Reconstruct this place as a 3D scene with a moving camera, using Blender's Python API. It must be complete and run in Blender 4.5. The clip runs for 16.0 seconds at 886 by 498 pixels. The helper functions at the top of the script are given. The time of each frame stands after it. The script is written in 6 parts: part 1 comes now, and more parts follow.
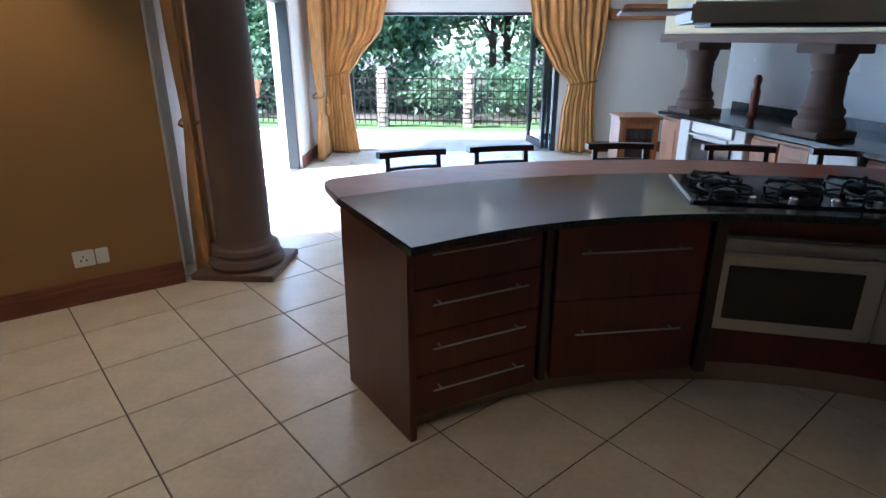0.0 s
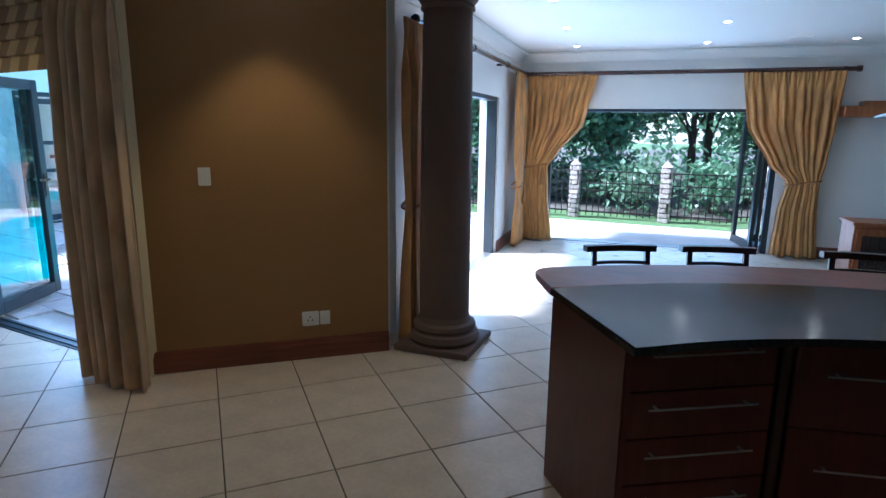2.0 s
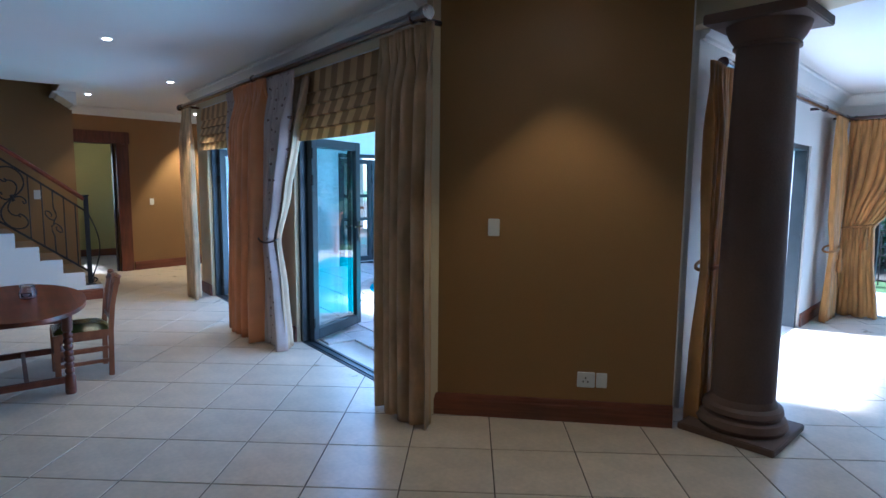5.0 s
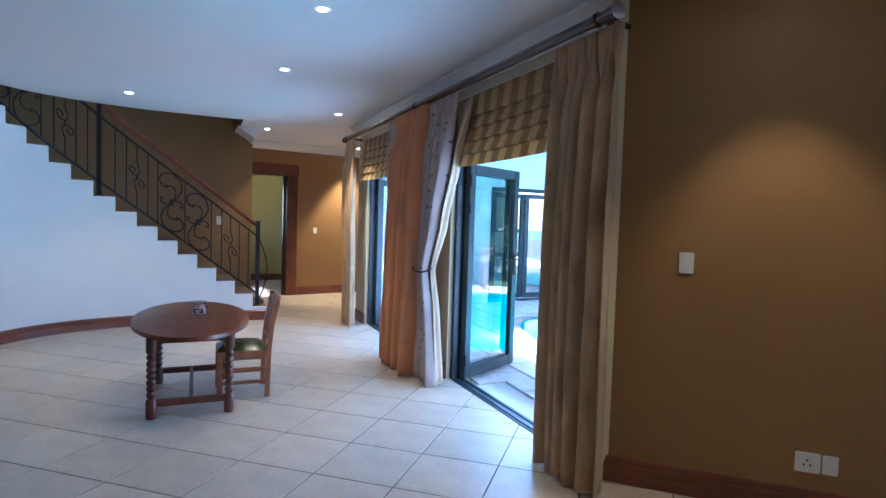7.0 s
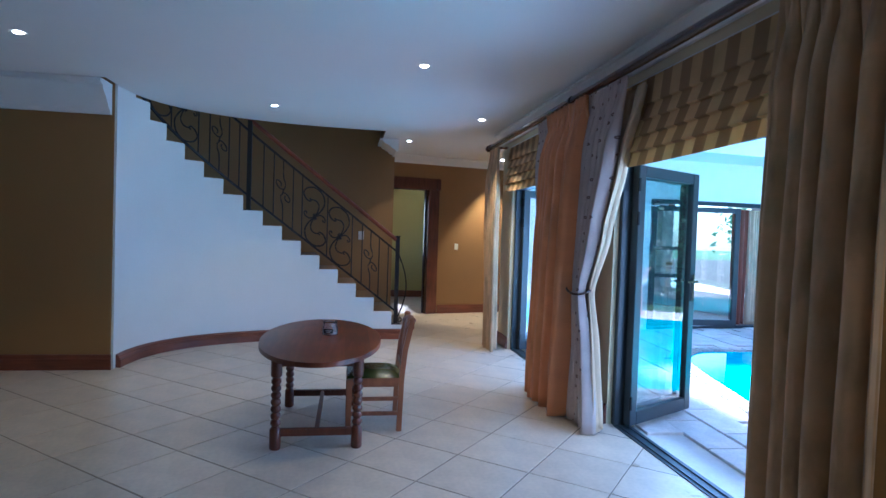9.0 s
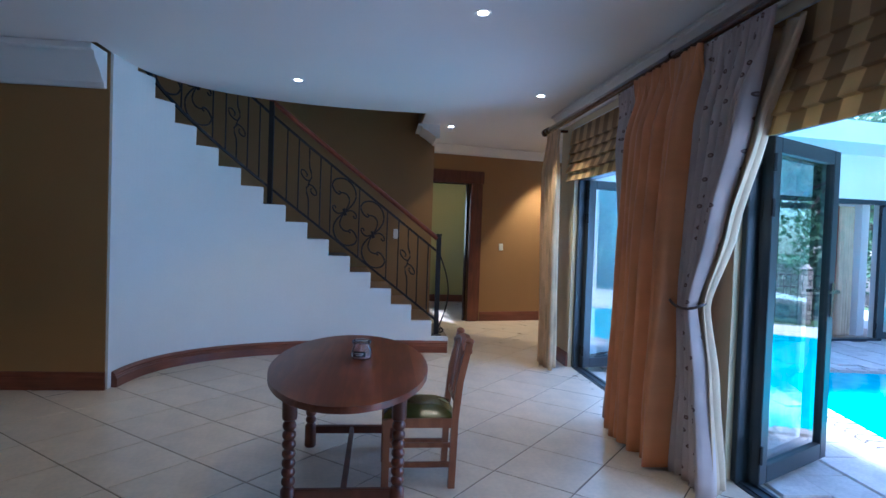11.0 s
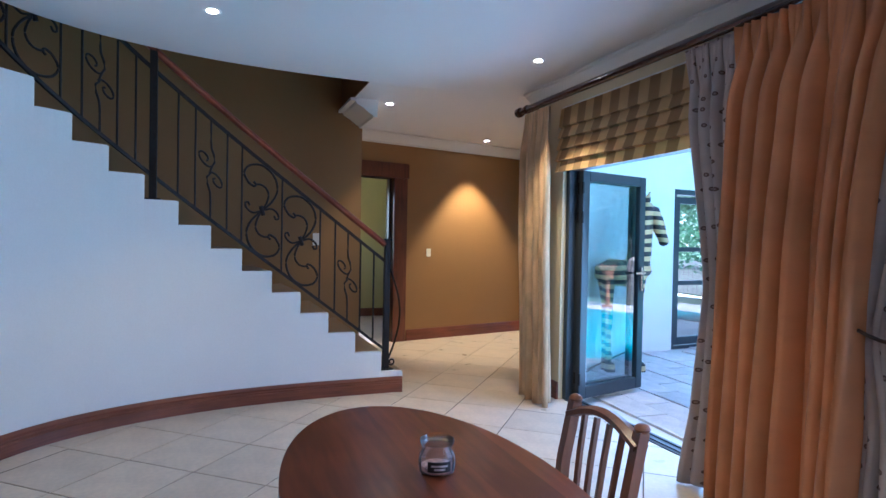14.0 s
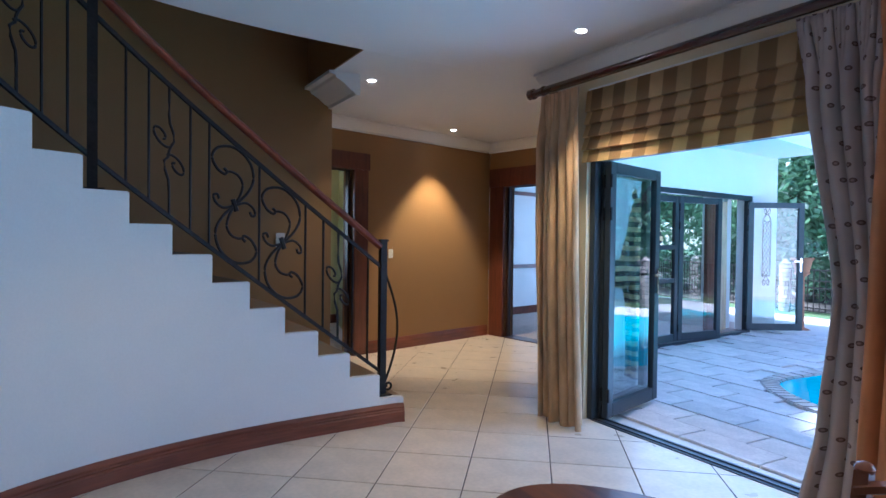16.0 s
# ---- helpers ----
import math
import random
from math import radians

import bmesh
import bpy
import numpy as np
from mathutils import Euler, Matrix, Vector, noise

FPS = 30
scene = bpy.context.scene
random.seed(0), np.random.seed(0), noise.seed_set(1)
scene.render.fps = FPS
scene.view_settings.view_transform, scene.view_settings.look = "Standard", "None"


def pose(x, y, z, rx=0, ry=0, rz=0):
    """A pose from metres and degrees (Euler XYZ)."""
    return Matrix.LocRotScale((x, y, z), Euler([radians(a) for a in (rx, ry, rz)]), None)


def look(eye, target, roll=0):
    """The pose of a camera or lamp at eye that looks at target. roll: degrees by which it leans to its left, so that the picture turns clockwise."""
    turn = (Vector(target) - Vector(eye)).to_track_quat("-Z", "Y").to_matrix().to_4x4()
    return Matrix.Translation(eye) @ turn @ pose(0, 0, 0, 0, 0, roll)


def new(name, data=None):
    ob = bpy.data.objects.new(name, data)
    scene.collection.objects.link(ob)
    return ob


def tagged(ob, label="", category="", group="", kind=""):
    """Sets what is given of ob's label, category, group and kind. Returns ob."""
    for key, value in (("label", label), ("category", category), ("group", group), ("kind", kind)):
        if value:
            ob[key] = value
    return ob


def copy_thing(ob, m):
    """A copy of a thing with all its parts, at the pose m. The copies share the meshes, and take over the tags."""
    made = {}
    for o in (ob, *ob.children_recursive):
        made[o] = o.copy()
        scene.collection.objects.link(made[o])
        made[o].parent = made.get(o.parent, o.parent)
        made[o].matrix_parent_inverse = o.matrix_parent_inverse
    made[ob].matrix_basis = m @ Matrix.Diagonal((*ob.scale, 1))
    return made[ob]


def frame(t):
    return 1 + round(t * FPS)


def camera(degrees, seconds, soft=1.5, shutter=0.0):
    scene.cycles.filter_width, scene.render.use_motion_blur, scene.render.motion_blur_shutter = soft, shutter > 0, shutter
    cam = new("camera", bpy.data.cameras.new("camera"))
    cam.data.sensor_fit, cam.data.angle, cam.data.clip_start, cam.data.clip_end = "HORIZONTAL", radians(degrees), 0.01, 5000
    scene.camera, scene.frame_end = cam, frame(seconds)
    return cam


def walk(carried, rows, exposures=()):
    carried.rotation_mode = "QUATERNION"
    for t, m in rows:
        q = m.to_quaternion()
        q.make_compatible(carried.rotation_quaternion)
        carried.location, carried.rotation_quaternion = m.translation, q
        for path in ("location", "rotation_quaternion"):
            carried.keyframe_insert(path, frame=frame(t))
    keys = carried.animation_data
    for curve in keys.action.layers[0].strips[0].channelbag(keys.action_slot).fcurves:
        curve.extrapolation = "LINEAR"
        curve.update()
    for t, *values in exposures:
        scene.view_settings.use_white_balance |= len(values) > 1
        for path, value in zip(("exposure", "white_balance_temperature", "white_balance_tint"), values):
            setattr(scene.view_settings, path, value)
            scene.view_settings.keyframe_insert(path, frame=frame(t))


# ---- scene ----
cam = camera(74.7, 16.0)
PATH = [
    (0, (0.816, 0.554, 1.57), (0.496, 2.407, 0.886), 0.0),
    (0.5, (0.782, 0.526, 1.583), (0.318, 2.375, 0.98), 0.3),
    (1, (0.742, 0.497, 1.601), (0.135, 2.326, 1.067), 0.5),
    (1.5, (0.702, 0.485, 1.601), (-0.06, 2.275, 1.138), 0.7),
    (2, (0.665, 0.464, 1.598), (-0.239, 2.202, 1.193), 0.7),
    (2.5, (0.65, 0.462, 1.593), (-0.398, 2.128, 1.235), 0.7),
    (3, (0.618, 0.438, 1.584), (-0.546, 2.033, 1.265), 0.8),
    (3.5, (0.569, 0.43, 1.59), (-0.702, 1.946, 1.296), 0.8),
    (4, (0.532, 0.414, 1.591), (-0.851, 1.833, 1.318), 0.7),
    (4.5, (0.485, 0.402, 1.577), (-0.999, 1.719, 1.328), 0.9),
    (4.7, (0.465, 0.43, 1.578), (-1.06, 1.702, 1.336), 0.7),
    (7, (0.008, 0.565, 1.484), (-1.829, 1.35, 1.38), 1.8),
    (7.5, (-0.176, 0.663, 1.496), (-2.061, 1.326, 1.403), 1.4),
    (8, (-0.302, 0.659, 1.482), (-2.221, 1.216, 1.396), 1.4),
    (8.5, (-0.49, 0.687, 1.473), (-2.441, 1.121, 1.401), 1.5),
    (9, (-0.691, 0.719, 1.432), (-2.664, 1.04, 1.376), 1.9),
    (9.5, (-0.892, 0.719, 1.428), (-2.877, 0.959, 1.366), 1.9),
    (10, (-1.161, 0.75, 1.406), (-3.15, 0.954, 1.35), 2.0),
    (12.3, (-2.482, 0.486, 1.376), (-4.453, 0.826, 1.337), 1.7),
    (12.5, (-2.605, 0.446, 1.387), (-4.568, 0.83, 1.347), 1.6),
    (13, (-2.865, 0.285, 1.384), (-4.808, 0.758, 1.346), 1.5),
    (13.5, (-3.119, 0.141, 1.386), (-5.029, 0.732, 1.349), 1.3),
    (14, (-3.37, -0.036, 1.374), (-5.239, 0.675, 1.341), 1.1),
    (14.5, (-3.632, -0.187, 1.369), (-5.465, 0.614, 1.339), 1.0),
    (15, (-3.884, -0.317, 1.375), (-5.673, 0.576, 1.345), 0.9),
    (15.5, (-4.186, -0.462, 1.366), (-5.921, 0.532, 1.336), 0.8),
    (16, (-4.471, -0.538, 1.383), (-6.18, 0.5, 1.347), 0.7),
]
walk(cam, [(t, look(eye, target, roll)) for t, eye, target, roll in PATH], [(0, 2.6, 5250, 16), (1, 2.2, 5050, 15), (2, 1.9, 4750, 12), (3.5, 1.6, 4550, 11), (4.5, 1.75, 4550, 11), (7, 2.5, 4600, 15), (8.5, 2.3, 4500, 15), (9.5, 1.9, 4450, 14), (10.2, 1.8, 4450, 14), (12.5, 2.25, 4700, 18), (14, 2.35, 4750, 18), (15, 2.25, 4700, 18), (16, 2.0, 4700, 18)])
SKY, SUN, WIN, LAMPS = 0.15, 5.0, 5.5, 9.5

# ---- world, sun and lamps ----
world = bpy.data.worlds.new("world")
scene.world = world
world.use_nodes = True
_nt = world.node_tree
_sky = _nt.nodes.new("ShaderNodeTexSky")
_sky.sky_type = "NISHITA"
_sky.sun_disc = False
_sky.sun_elevation = radians(59)
_sky.sun_rotation = radians(243)
_bg = _nt.nodes["Background"]
_bg.inputs[1].default_value = SKY
_nt.links.new(_sky.outputs[0], _bg.inputs[0])

sun_data = bpy.data.lights.new("sun", "SUN")
sun_data.energy, sun_data.angle, sun_data.color = SUN, radians(8), (1.0, 0.96, 0.90)
sun = new("sun", sun_data)
sun.matrix_world = look((-16, -8, 30), (0, 0, 0))


# Fill lamps added in the openings, standing in for light from the sky.
def sky_fill(x, y, z, tx, ty, tz, w, h, power):
    d = bpy.data.lights.new("sky_fill", "AREA")
    d.shape, d.size, d.size_y, d.energy, d.color = "RECTANGLE", w, h, power, (0.52, 0.75, 1.0)
    o = new("sky_fill", d)
    o.matrix_world = look((x, y, z), (tx, ty, tz))
    return o


sky_fill(-3.8, 2.99, 1.05, -3.8, 0, 0.6, 1.7, 1.9, WIN * 1.0)
sky_fill(-6.7, 2.99, 1.05, -6.7, 0, 0.6, 1.7, 1.9, WIN * 1.0)
sky_fill(-2.33, 6.0, 1.05, 2, 5.5, 0.6, 2.6, 1.9, WIN * 1.7)
# Added lamp at the unseen study opening, to brighten study and wing.
sky_fill(-11.7, 7.75, 1.4, -11.2, 4.5, 1.0, 2.2, 1.9, WIN * 1.5)
sky_fill(-0.35, 9.25, 1.05, -0.2, 4, 0.6, 2.8, 1.9, WIN * 1.9)


# ---- materials ----
def mat(name, base, rough=0.5, metal=0.0, var=0.15, scale=6.0, bump=0.1, fine=60.0, second=None, emit=None, spec=0.5, coords="Object", rand=0.0):
    """Base colour with two scales of variation, and fine relief."""
    m = bpy.data.materials.new(name)
    m.use_nodes = True
    nt = m.node_tree
    n, l = nt.nodes, nt.links
    b = n["Principled BSDF"]
    b.inputs["Roughness"].default_value = rough
    b.inputs["Metallic"].default_value = metal
    b.inputs["Specular IOR Level"].default_value = spec
    tc = n.new("ShaderNodeTexCoord")
    n1 = n.new("ShaderNodeTexNoise")
    n1.inputs["Scale"].default_value, n1.inputs["Detail"].default_value = scale, 5
    n2 = n.new("ShaderNodeTexNoise")
    n2.inputs["Scale"].default_value, n2.inputs["Detail"].default_value = fine, 4
    l.new(tc.outputs[coords], n1.inputs["Vector"])
    l.new(tc.outputs[coords], n2.inputs["Vector"])
    add = n.new("ShaderNodeMath")
    add.operation = "MULTIPLY_ADD"
    add.inputs[1].default_value = 0.6
    l.new(n1.outputs["Fac"], add.inputs[0])
    mul = n.new("ShaderNodeMath")
    mul.operation = "MULTIPLY"
    mul.inputs[1].default_value = 0.4
    l.new(n2.outputs["Fac"], mul.inputs[0])
    l.new(mul.outputs[0], add.inputs[2])
    ramp = n.new("ShaderNodeValToRGB")
    lo = [c * (1 - var) for c in base]
    hi = list(second) if second else [min(1, c * (1 + var)) for c in base]
    ramp.color_ramp.elements[0].position, ramp.color_ramp.elements[1].position = 0.33, 0.67
    ramp.color_ramp.elements[0].color = (*lo, 1)
    ramp.color_ramp.elements[1].color = (*hi, 1)
    l.new(add.outputs[0], ramp.inputs[0])
    out = ramp.outputs[0]
    if rand:
        oi = n.new("ShaderNodeObjectInfo")
        hs = n.new("ShaderNodeHueSaturation")
        mr = n.new("ShaderNodeMapRange")
        mr.inputs["To Min"].default_value, mr.inputs["To Max"].default_value = 1 - rand, 1 + rand
        l.new(oi.outputs["Random"], mr.inputs["Value"])
        l.new(mr.outputs[0], hs.inputs["Value"])
        l.new(out, hs.inputs["Color"])
        out = hs.outputs[0]
    l.new(out, b.inputs["Base Color"])
    if bump:
        bp = n.new("ShaderNodeBump")
        bp.inputs["Strength"].default_value, bp.inputs["Distance"].default_value = bump, 0.004
        l.new(n2.outputs["Fac"], bp.inputs["Height"])
        l.new(bp.outputs[0], b.inputs["Normal"])
        rr = n.new("ShaderNodeMapRange")
        rr.inputs["To Min"].default_value, rr.inputs["To Max"].default_value = max(0, rough - 0.08), min(1, rough + 0.08)
        l.new(n1.outputs["Fac"], rr.inputs["Value"])
        l.new(rr.outputs[0], b.inputs["Roughness"])
    if emit:
        b.inputs["Emission Color"].default_value = (*emit[0], 1)
        b.inputs["Emission Strength"].default_value = emit[1]
    return m


def wood(name, dark, light, rough=0.35, stretch=(1.2, 14, 14), coat=0.3, boards=0.0):
    m = bpy.data.materials.new(name)
    m.use_nodes = True
    n, l = m.node_tree.nodes, m.node_tree.links
    b = n["Principled BSDF"]
    tc = n.new("ShaderNodeTexCoord")
    mp = n.new("ShaderNodeMapping")
    mp.inputs["Scale"].default_value = stretch
    l.new(tc.outputs["Object"], mp.inputs["Vector"])
    no = n.new("ShaderNodeTexNoise")
    no.inputs["Scale"].default_value, no.inputs["Detail"].default_value, no.inputs["Distortion"].default_value = 2.2, 6, 0.25
    l.new(mp.outputs[0], no.inputs["Vector"])
    big = n.new("ShaderNodeTexNoise")
    big.inputs["Scale"].default_value = 2.5
    l.new(tc.outputs["Object"], big.inputs["Vector"])
    ad = n.new("ShaderNodeMath")
    ad.operation = "MULTIPLY_ADD"
    ad.inputs[1].default_value, ad.inputs[2].default_value = 0.5, 0
    l.new(big.outputs["Fac"], ad.inputs[0])
    a2 = n.new("ShaderNodeMath")
    a2.operation = "MULTIPLY_ADD"
    a2.inputs[1].default_value = 0.5
    l.new(no.outputs["Fac"], a2.inputs[0])
    l.new(ad.outputs[0], a2.inputs[2])
    fac = a2.outputs[0]
    if boards:
        sep = n.new("ShaderNodeSeparateXYZ")
        l.new(tc.outputs["Object"], sep.inputs[0])
        dv = n.new("ShaderNodeMath")
        dv.operation = "DIVIDE"
        dv.inputs[1].default_value = boards
        l.new(sep.outputs[1], dv.inputs[0])
        fl = n.new("ShaderNodeMath")
        fl.operation = "FLOOR"
        l.new(dv.outputs[0], fl.inputs[0])
        wn = n.new("ShaderNodeTexWhiteNoise")
        wn.noise_dimensions = "1D"
        l.new(fl.outputs[0], wn.inputs["W"])
        a3 = n.new("ShaderNodeMath")
        a3.operation = "MULTIPLY_ADD"
        a3.inputs[1].default_value = 0.22
        l.new(wn.outputs["Value"], a3.inputs[0])
        l.new(fac, a3.inputs[2])
        a4 = n.new("ShaderNodeMath")
        a4.operation = "SUBTRACT"
        a4.inputs[1].default_value = 0.11
        l.new(a3.outputs[0], a4.inputs[0])
        fac = a4.outputs[0]
    ramp = n.new("ShaderNodeValToRGB")
    ramp.color_ramp.elements[0].position, ramp.color_ramp.elements[1].position = 0.35, 0.65
    ramp.color_ramp.elements[0].color = (*dark, 1)
    ramp.color_ramp.elements[1].color = (*light, 1)
    l.new(fac, ramp.inputs[0])
    l.new(ramp.outputs[0], b.inputs["Base Color"])
    b.inputs["Roughness"].default_value = rough
    b.inputs["Coat Weight"].default_value = coat
    b.inputs["Coat Roughness"].default_value = 0.2
    bp = n.new("ShaderNodeBump")
    bp.inputs["Strength"].default_value, bp.inputs["Distance"].default_value = 0.12, 0.002
    l.new(no.outputs["Fac"], bp.inputs["Height"])
    l.new(bp.outputs[0], b.inputs["Normal"])
    return m


def fabric(name, base, kind="plain", rough=0.9, trans=0.15):
    """Cloth; u runs across the width and v up, in metres."""
    m = bpy.data.materials.new(name)
    m.use_nodes = True
    n, l = m.node_tree.nodes, m.node_tree.links
    b = n["Principled BSDF"]
    b.inputs["Roughness"].default_value = rough
    b.inputs["Sheen Weight"].default_value = 0.15
    tc = n.new("ShaderNodeTexCoord")
    no = n.new("ShaderNodeTexNoise")
    no.inputs["Scale"].default_value, no.inputs["Detail"].default_value = 3.5, 6
    l.new(tc.outputs["UV"], no.inputs["Vector"])
    wv = n.new("ShaderNodeTexNoise")
    wv.inputs["Scale"].default_value = 420
    l.new(tc.outputs["UV"], wv.inputs["Vector"])
    ramp = n.new("ShaderNodeValToRGB")
    ramp.color_ramp.elements[0].position, ramp.color_ramp.elements[1].position = 0.3, 0.7
    ramp.color_ramp.elements[0].color = (*[c * 0.84 for c in base], 1)
    ramp.color_ramp.elements[1].color = (*[min(1, c * 1.14) for c in base], 1)
    l.new(no.outputs["Fac"], ramp.inputs[0])
    col = ramp.outputs[0]
    if kind == "stripe":
        sep = n.new("ShaderNodeSeparateXYZ")
        l.new(tc.outputs["UV"], sep.inputs[0])
        w = n.new("ShaderNodeMath")
        w.operation = "PINGPONG"
        w.inputs[1].default_value = 0.105
        l.new(sep.outputs[0], w.inputs[0])
        gt = n.new("ShaderNodeMapRange")
        gt.inputs["From Min"].default_value, gt.inputs["From Max"].default_value = 0.049, 0.056
        l.new(w.outputs[0], gt.inputs["Value"])
        mx = n.new("ShaderNodeMix")
        mx.data_type = "RGBA"
        l.new(gt.outputs[0], mx.inputs["Factor"])
        l.new(col, mx.inputs["A"])
        mx.inputs["B"].default_value = (0.38, 0.23, 0.10, 1)
        col = mx.outputs["Result"]
    if kind == "dots":
        vo = n.new("ShaderNodeTexVoronoi")
        vo.feature, vo.voronoi_dimensions = "F1", "2D"
        vo.inputs["Scale"].default_value = 11.0
        vo.inputs["Randomness"].default_value = 0.55
        l.new(tc.outputs["UV"], vo.inputs["Vector"])
        cr = n.new("ShaderNodeValToRGB")
        e = cr.color_ramp.elements
        e[0].position, e[0].color = 0.0, (0.6, 0.52, 0.5, 1)
        e[1].position, e[1].color = 0.155, (1, 1, 1, 1)
        for p, c in ((0.05, (0.62, 0.54, 0.52, 1)), (0.065, (0.30, 0.22, 0.21, 1)), (0.125, (0.28, 0.21, 0.20, 1)), (0.14, (0.95, 0.95, 0.95, 1))):
            x = e.new(p)
            x.color = c
        l.new(vo.outputs["Distance"], cr.inputs[0])
        mx = n.new("ShaderNodeMix")
        mx.data_type, mx.blend_type = "RGBA", "MULTIPLY"
        mx.inputs["Factor"].default_value = 1
        l.new(col, mx.inputs["A"])
        l.new(cr.outputs[0], mx.inputs["B"])
        col = mx.outputs["Result"]
    if kind == "blotch":
        mu = n.new("ShaderNodeMapping")
        mu.inputs["Scale"].default_value = (9, 1.4, 1)
        l.new(tc.outputs["UV"], mu.inputs["Vector"])
        n3 = n.new("ShaderNodeTexNoise")
        n3.inputs["Scale"].default_value, n3.inputs["Detail"].default_value = 2, 5
        l.new(mu.outputs[0], n3.inputs["Vector"])
        mx = n.new("ShaderNodeMix")
        mx.data_type = "RGBA"
        mr = n.new("ShaderNodeMapRange")
        mr.inputs["From Min"].default_value, mr.inputs["From Max"].default_value = 0.45, 0.7
        l.new(n3.outputs["Fac"], mr.inputs["Value"])
        l.new(mr.outputs[0], mx.inputs["Factor"])
        l.new(col, mx.inputs["A"])
        mx.inputs["B"].default_value = (*[c * 0.62 for c in base], 1)
        col = mx.outputs["Result"]
    l.new(col, b.inputs["Base Color"])
    bp = n.new("ShaderNodeBump")
    bp.inputs["Strength"].default_value, bp.inputs["Distance"].default_value = 0.25, 0.001
    l.new(wv.outputs["Fac"], bp.inputs["Height"])
    l.new(bp.outputs[0], b.inputs["Normal"])
    if trans:
        tr = n.new("ShaderNodeBsdfTranslucent")
        l.new(col, tr.inputs["Color"])
        ms = n.new("ShaderNodeMixShader")
        ms.inputs[0].default_value = trans
        l.new(b.outputs[0], ms.inputs[1])
        l.new(tr.outputs[0], ms.inputs[2])
        l.new(ms.outputs[0], n["Material Output"].inputs[0])
    return m


def glass(name, tint=(0.93, 0.97, 0.97), gloss=0.12, sides=1.9):
    m = bpy.data.materials.new(name)
    m.use_nodes = True
    n, l = m.node_tree.nodes, m.node_tree.links
    n.remove(n["Principled BSDF"])
    t = n.new("ShaderNodeBsdfTransparent")
    t.inputs[0].default_value = (*tint, 1)
    g = n.new("ShaderNodeBsdfGlossy")
    g.inputs["Roughness"].default_value = 0.01
    fr = n.new("ShaderNodeFresnel")
    fr.inputs[0].default_value = 1.5
    mr = n.new("ShaderNodeMath")
    mr.operation = "MULTIPLY_ADD"
    mr.inputs[1].default_value, mr.inputs[2].default_value = sides, gloss * 0.4
    mr.use_clamp = True
    l.new(fr.outputs[0], mr.inputs[0])
    ms = n.new("ShaderNodeMixShader")
    l.new(mr.outputs[0], ms.inputs[0])
    l.new(t.outputs[0], ms.inputs[1])
    l.new(g.outputs[0], ms.inputs[2])
    l.new(ms.outputs[0], n["Material Output"].inputs[0])
    return m


MUSTARD = mat("mustard_paint", (0.30, 0.165, 0.052), 0.6, var=0.05, scale=2, bump=0.12, fine=90)
WHITE = mat("white_paint", (0.78, 0.77, 0.74), 0.6, var=0.04, scale=1.5, bump=0.1, fine=80)
CEIL = mat("ceiling_paint", (0.80, 0.79, 0.77), 0.7, var=0.02, scale=1, bump=0.04, fine=120)
CREAM = mat("cream_paint", (0.66, 0.56, 0.36), 0.6, var=0.04, scale=2, bump=0.1, fine=80)
GREENISH = mat("olive_paint", (0.42, 0.38, 0.14), 0.6, var=0.04, scale=2, bump=0.1, fine=80)
TILE = mat("ceramic_tile", (0.60, 0.50, 0.385), 0.3, var=0.14, scale=5, bump=0.05, fine=35, rand=0.05)
GROUT = mat("grout", (0.10, 0.075, 0.055), 0.9, var=0.2, scale=10, bump=0.2)
SKIRT = wood("mahogany_skirting", (0.075, 0.02, 0.010), (0.17, 0.048, 0.022), 0.35, (14, 14, 1.5))
REDWOOD = wood("red_mahogany", (0.062, 0.007, 0.004), (0.125, 0.018, 0.009), 0.35, (14, 14, 1.2), 0.25)
SKIRTING = wood("mahogany_board", (0.10, 0.025, 0.012), (0.22, 0.062, 0.028), 0.32, (1.6, 1.6, 30))
TREAD = mat("brown_stair_tile", (0.23, 0.15, 0.085), 0.45, var=0.12, scale=6, bump=0.1, fine=50)
PLINTH = mat("tan_plinth", (0.26, 0.17, 0.11), 0.5, var=0.15, scale=8, bump=0.1)
TOPWOOD = wood("polished_red_wood", (0.17, 0.032, 0.013), (0.31, 0.075, 0.030), 0.38, (2, 9, 9), 0.15)
TABLEWOOD = wood("polished_table_wood", (0.11, 0.028, 0.012), (0.27, 0.075, 0.028), 0.3, (1.3, 12, 12), 0.4, boards=0.17)
LEGWOOD = wood("turned_wood", (0.085, 0.020, 0.009), (0.19, 0.05, 0.02), 0.35, (10, 10, 1.5), 0.4)
CHAIRWOOD = wood("chair_wood", (0.16, 0.05, 0.02), (0.32, 0.115, 0.045), 0.38, (10, 10, 1.5), 0.3)
DARKWOOD = wood("dark_wood", (0.022, 0.010, 0.007), (0.055, 0.022, 0.014), 0.35, (10, 10, 2), 0.3)
OAK = wood("oak", (0.26, 0.09, 0.03), (0.44, 0.18, 0.065), 0.45, (10, 10, 1.2), 0.2)
GRANITE = mat("black_granite", (0.022, 0.024, 0.026), 0.14, var=0.7, scale=60, bump=0.0, fine=400, spec=0.3)
STONE = mat("brown_sandstone", (0.135, 0.085, 0.065), 0.75, var=0.12, scale=5, bump=0.35, fine=70)
STEEL = mat("brushed_steel", (0.52, 0.50, 0.48), 0.40, 1.0, var=0.06, scale=20, bump=0.05, fine=200)
CHROME = mat("chrome", (0.8, 0.8, 0.8), 0.12, 1.0, var=0.02, bump=0)
BLACKMETAL = mat("cast_iron", (0.015, 0.015, 0.015), 0.5, 0.4, var=0.3, scale=30, bump=0.2)
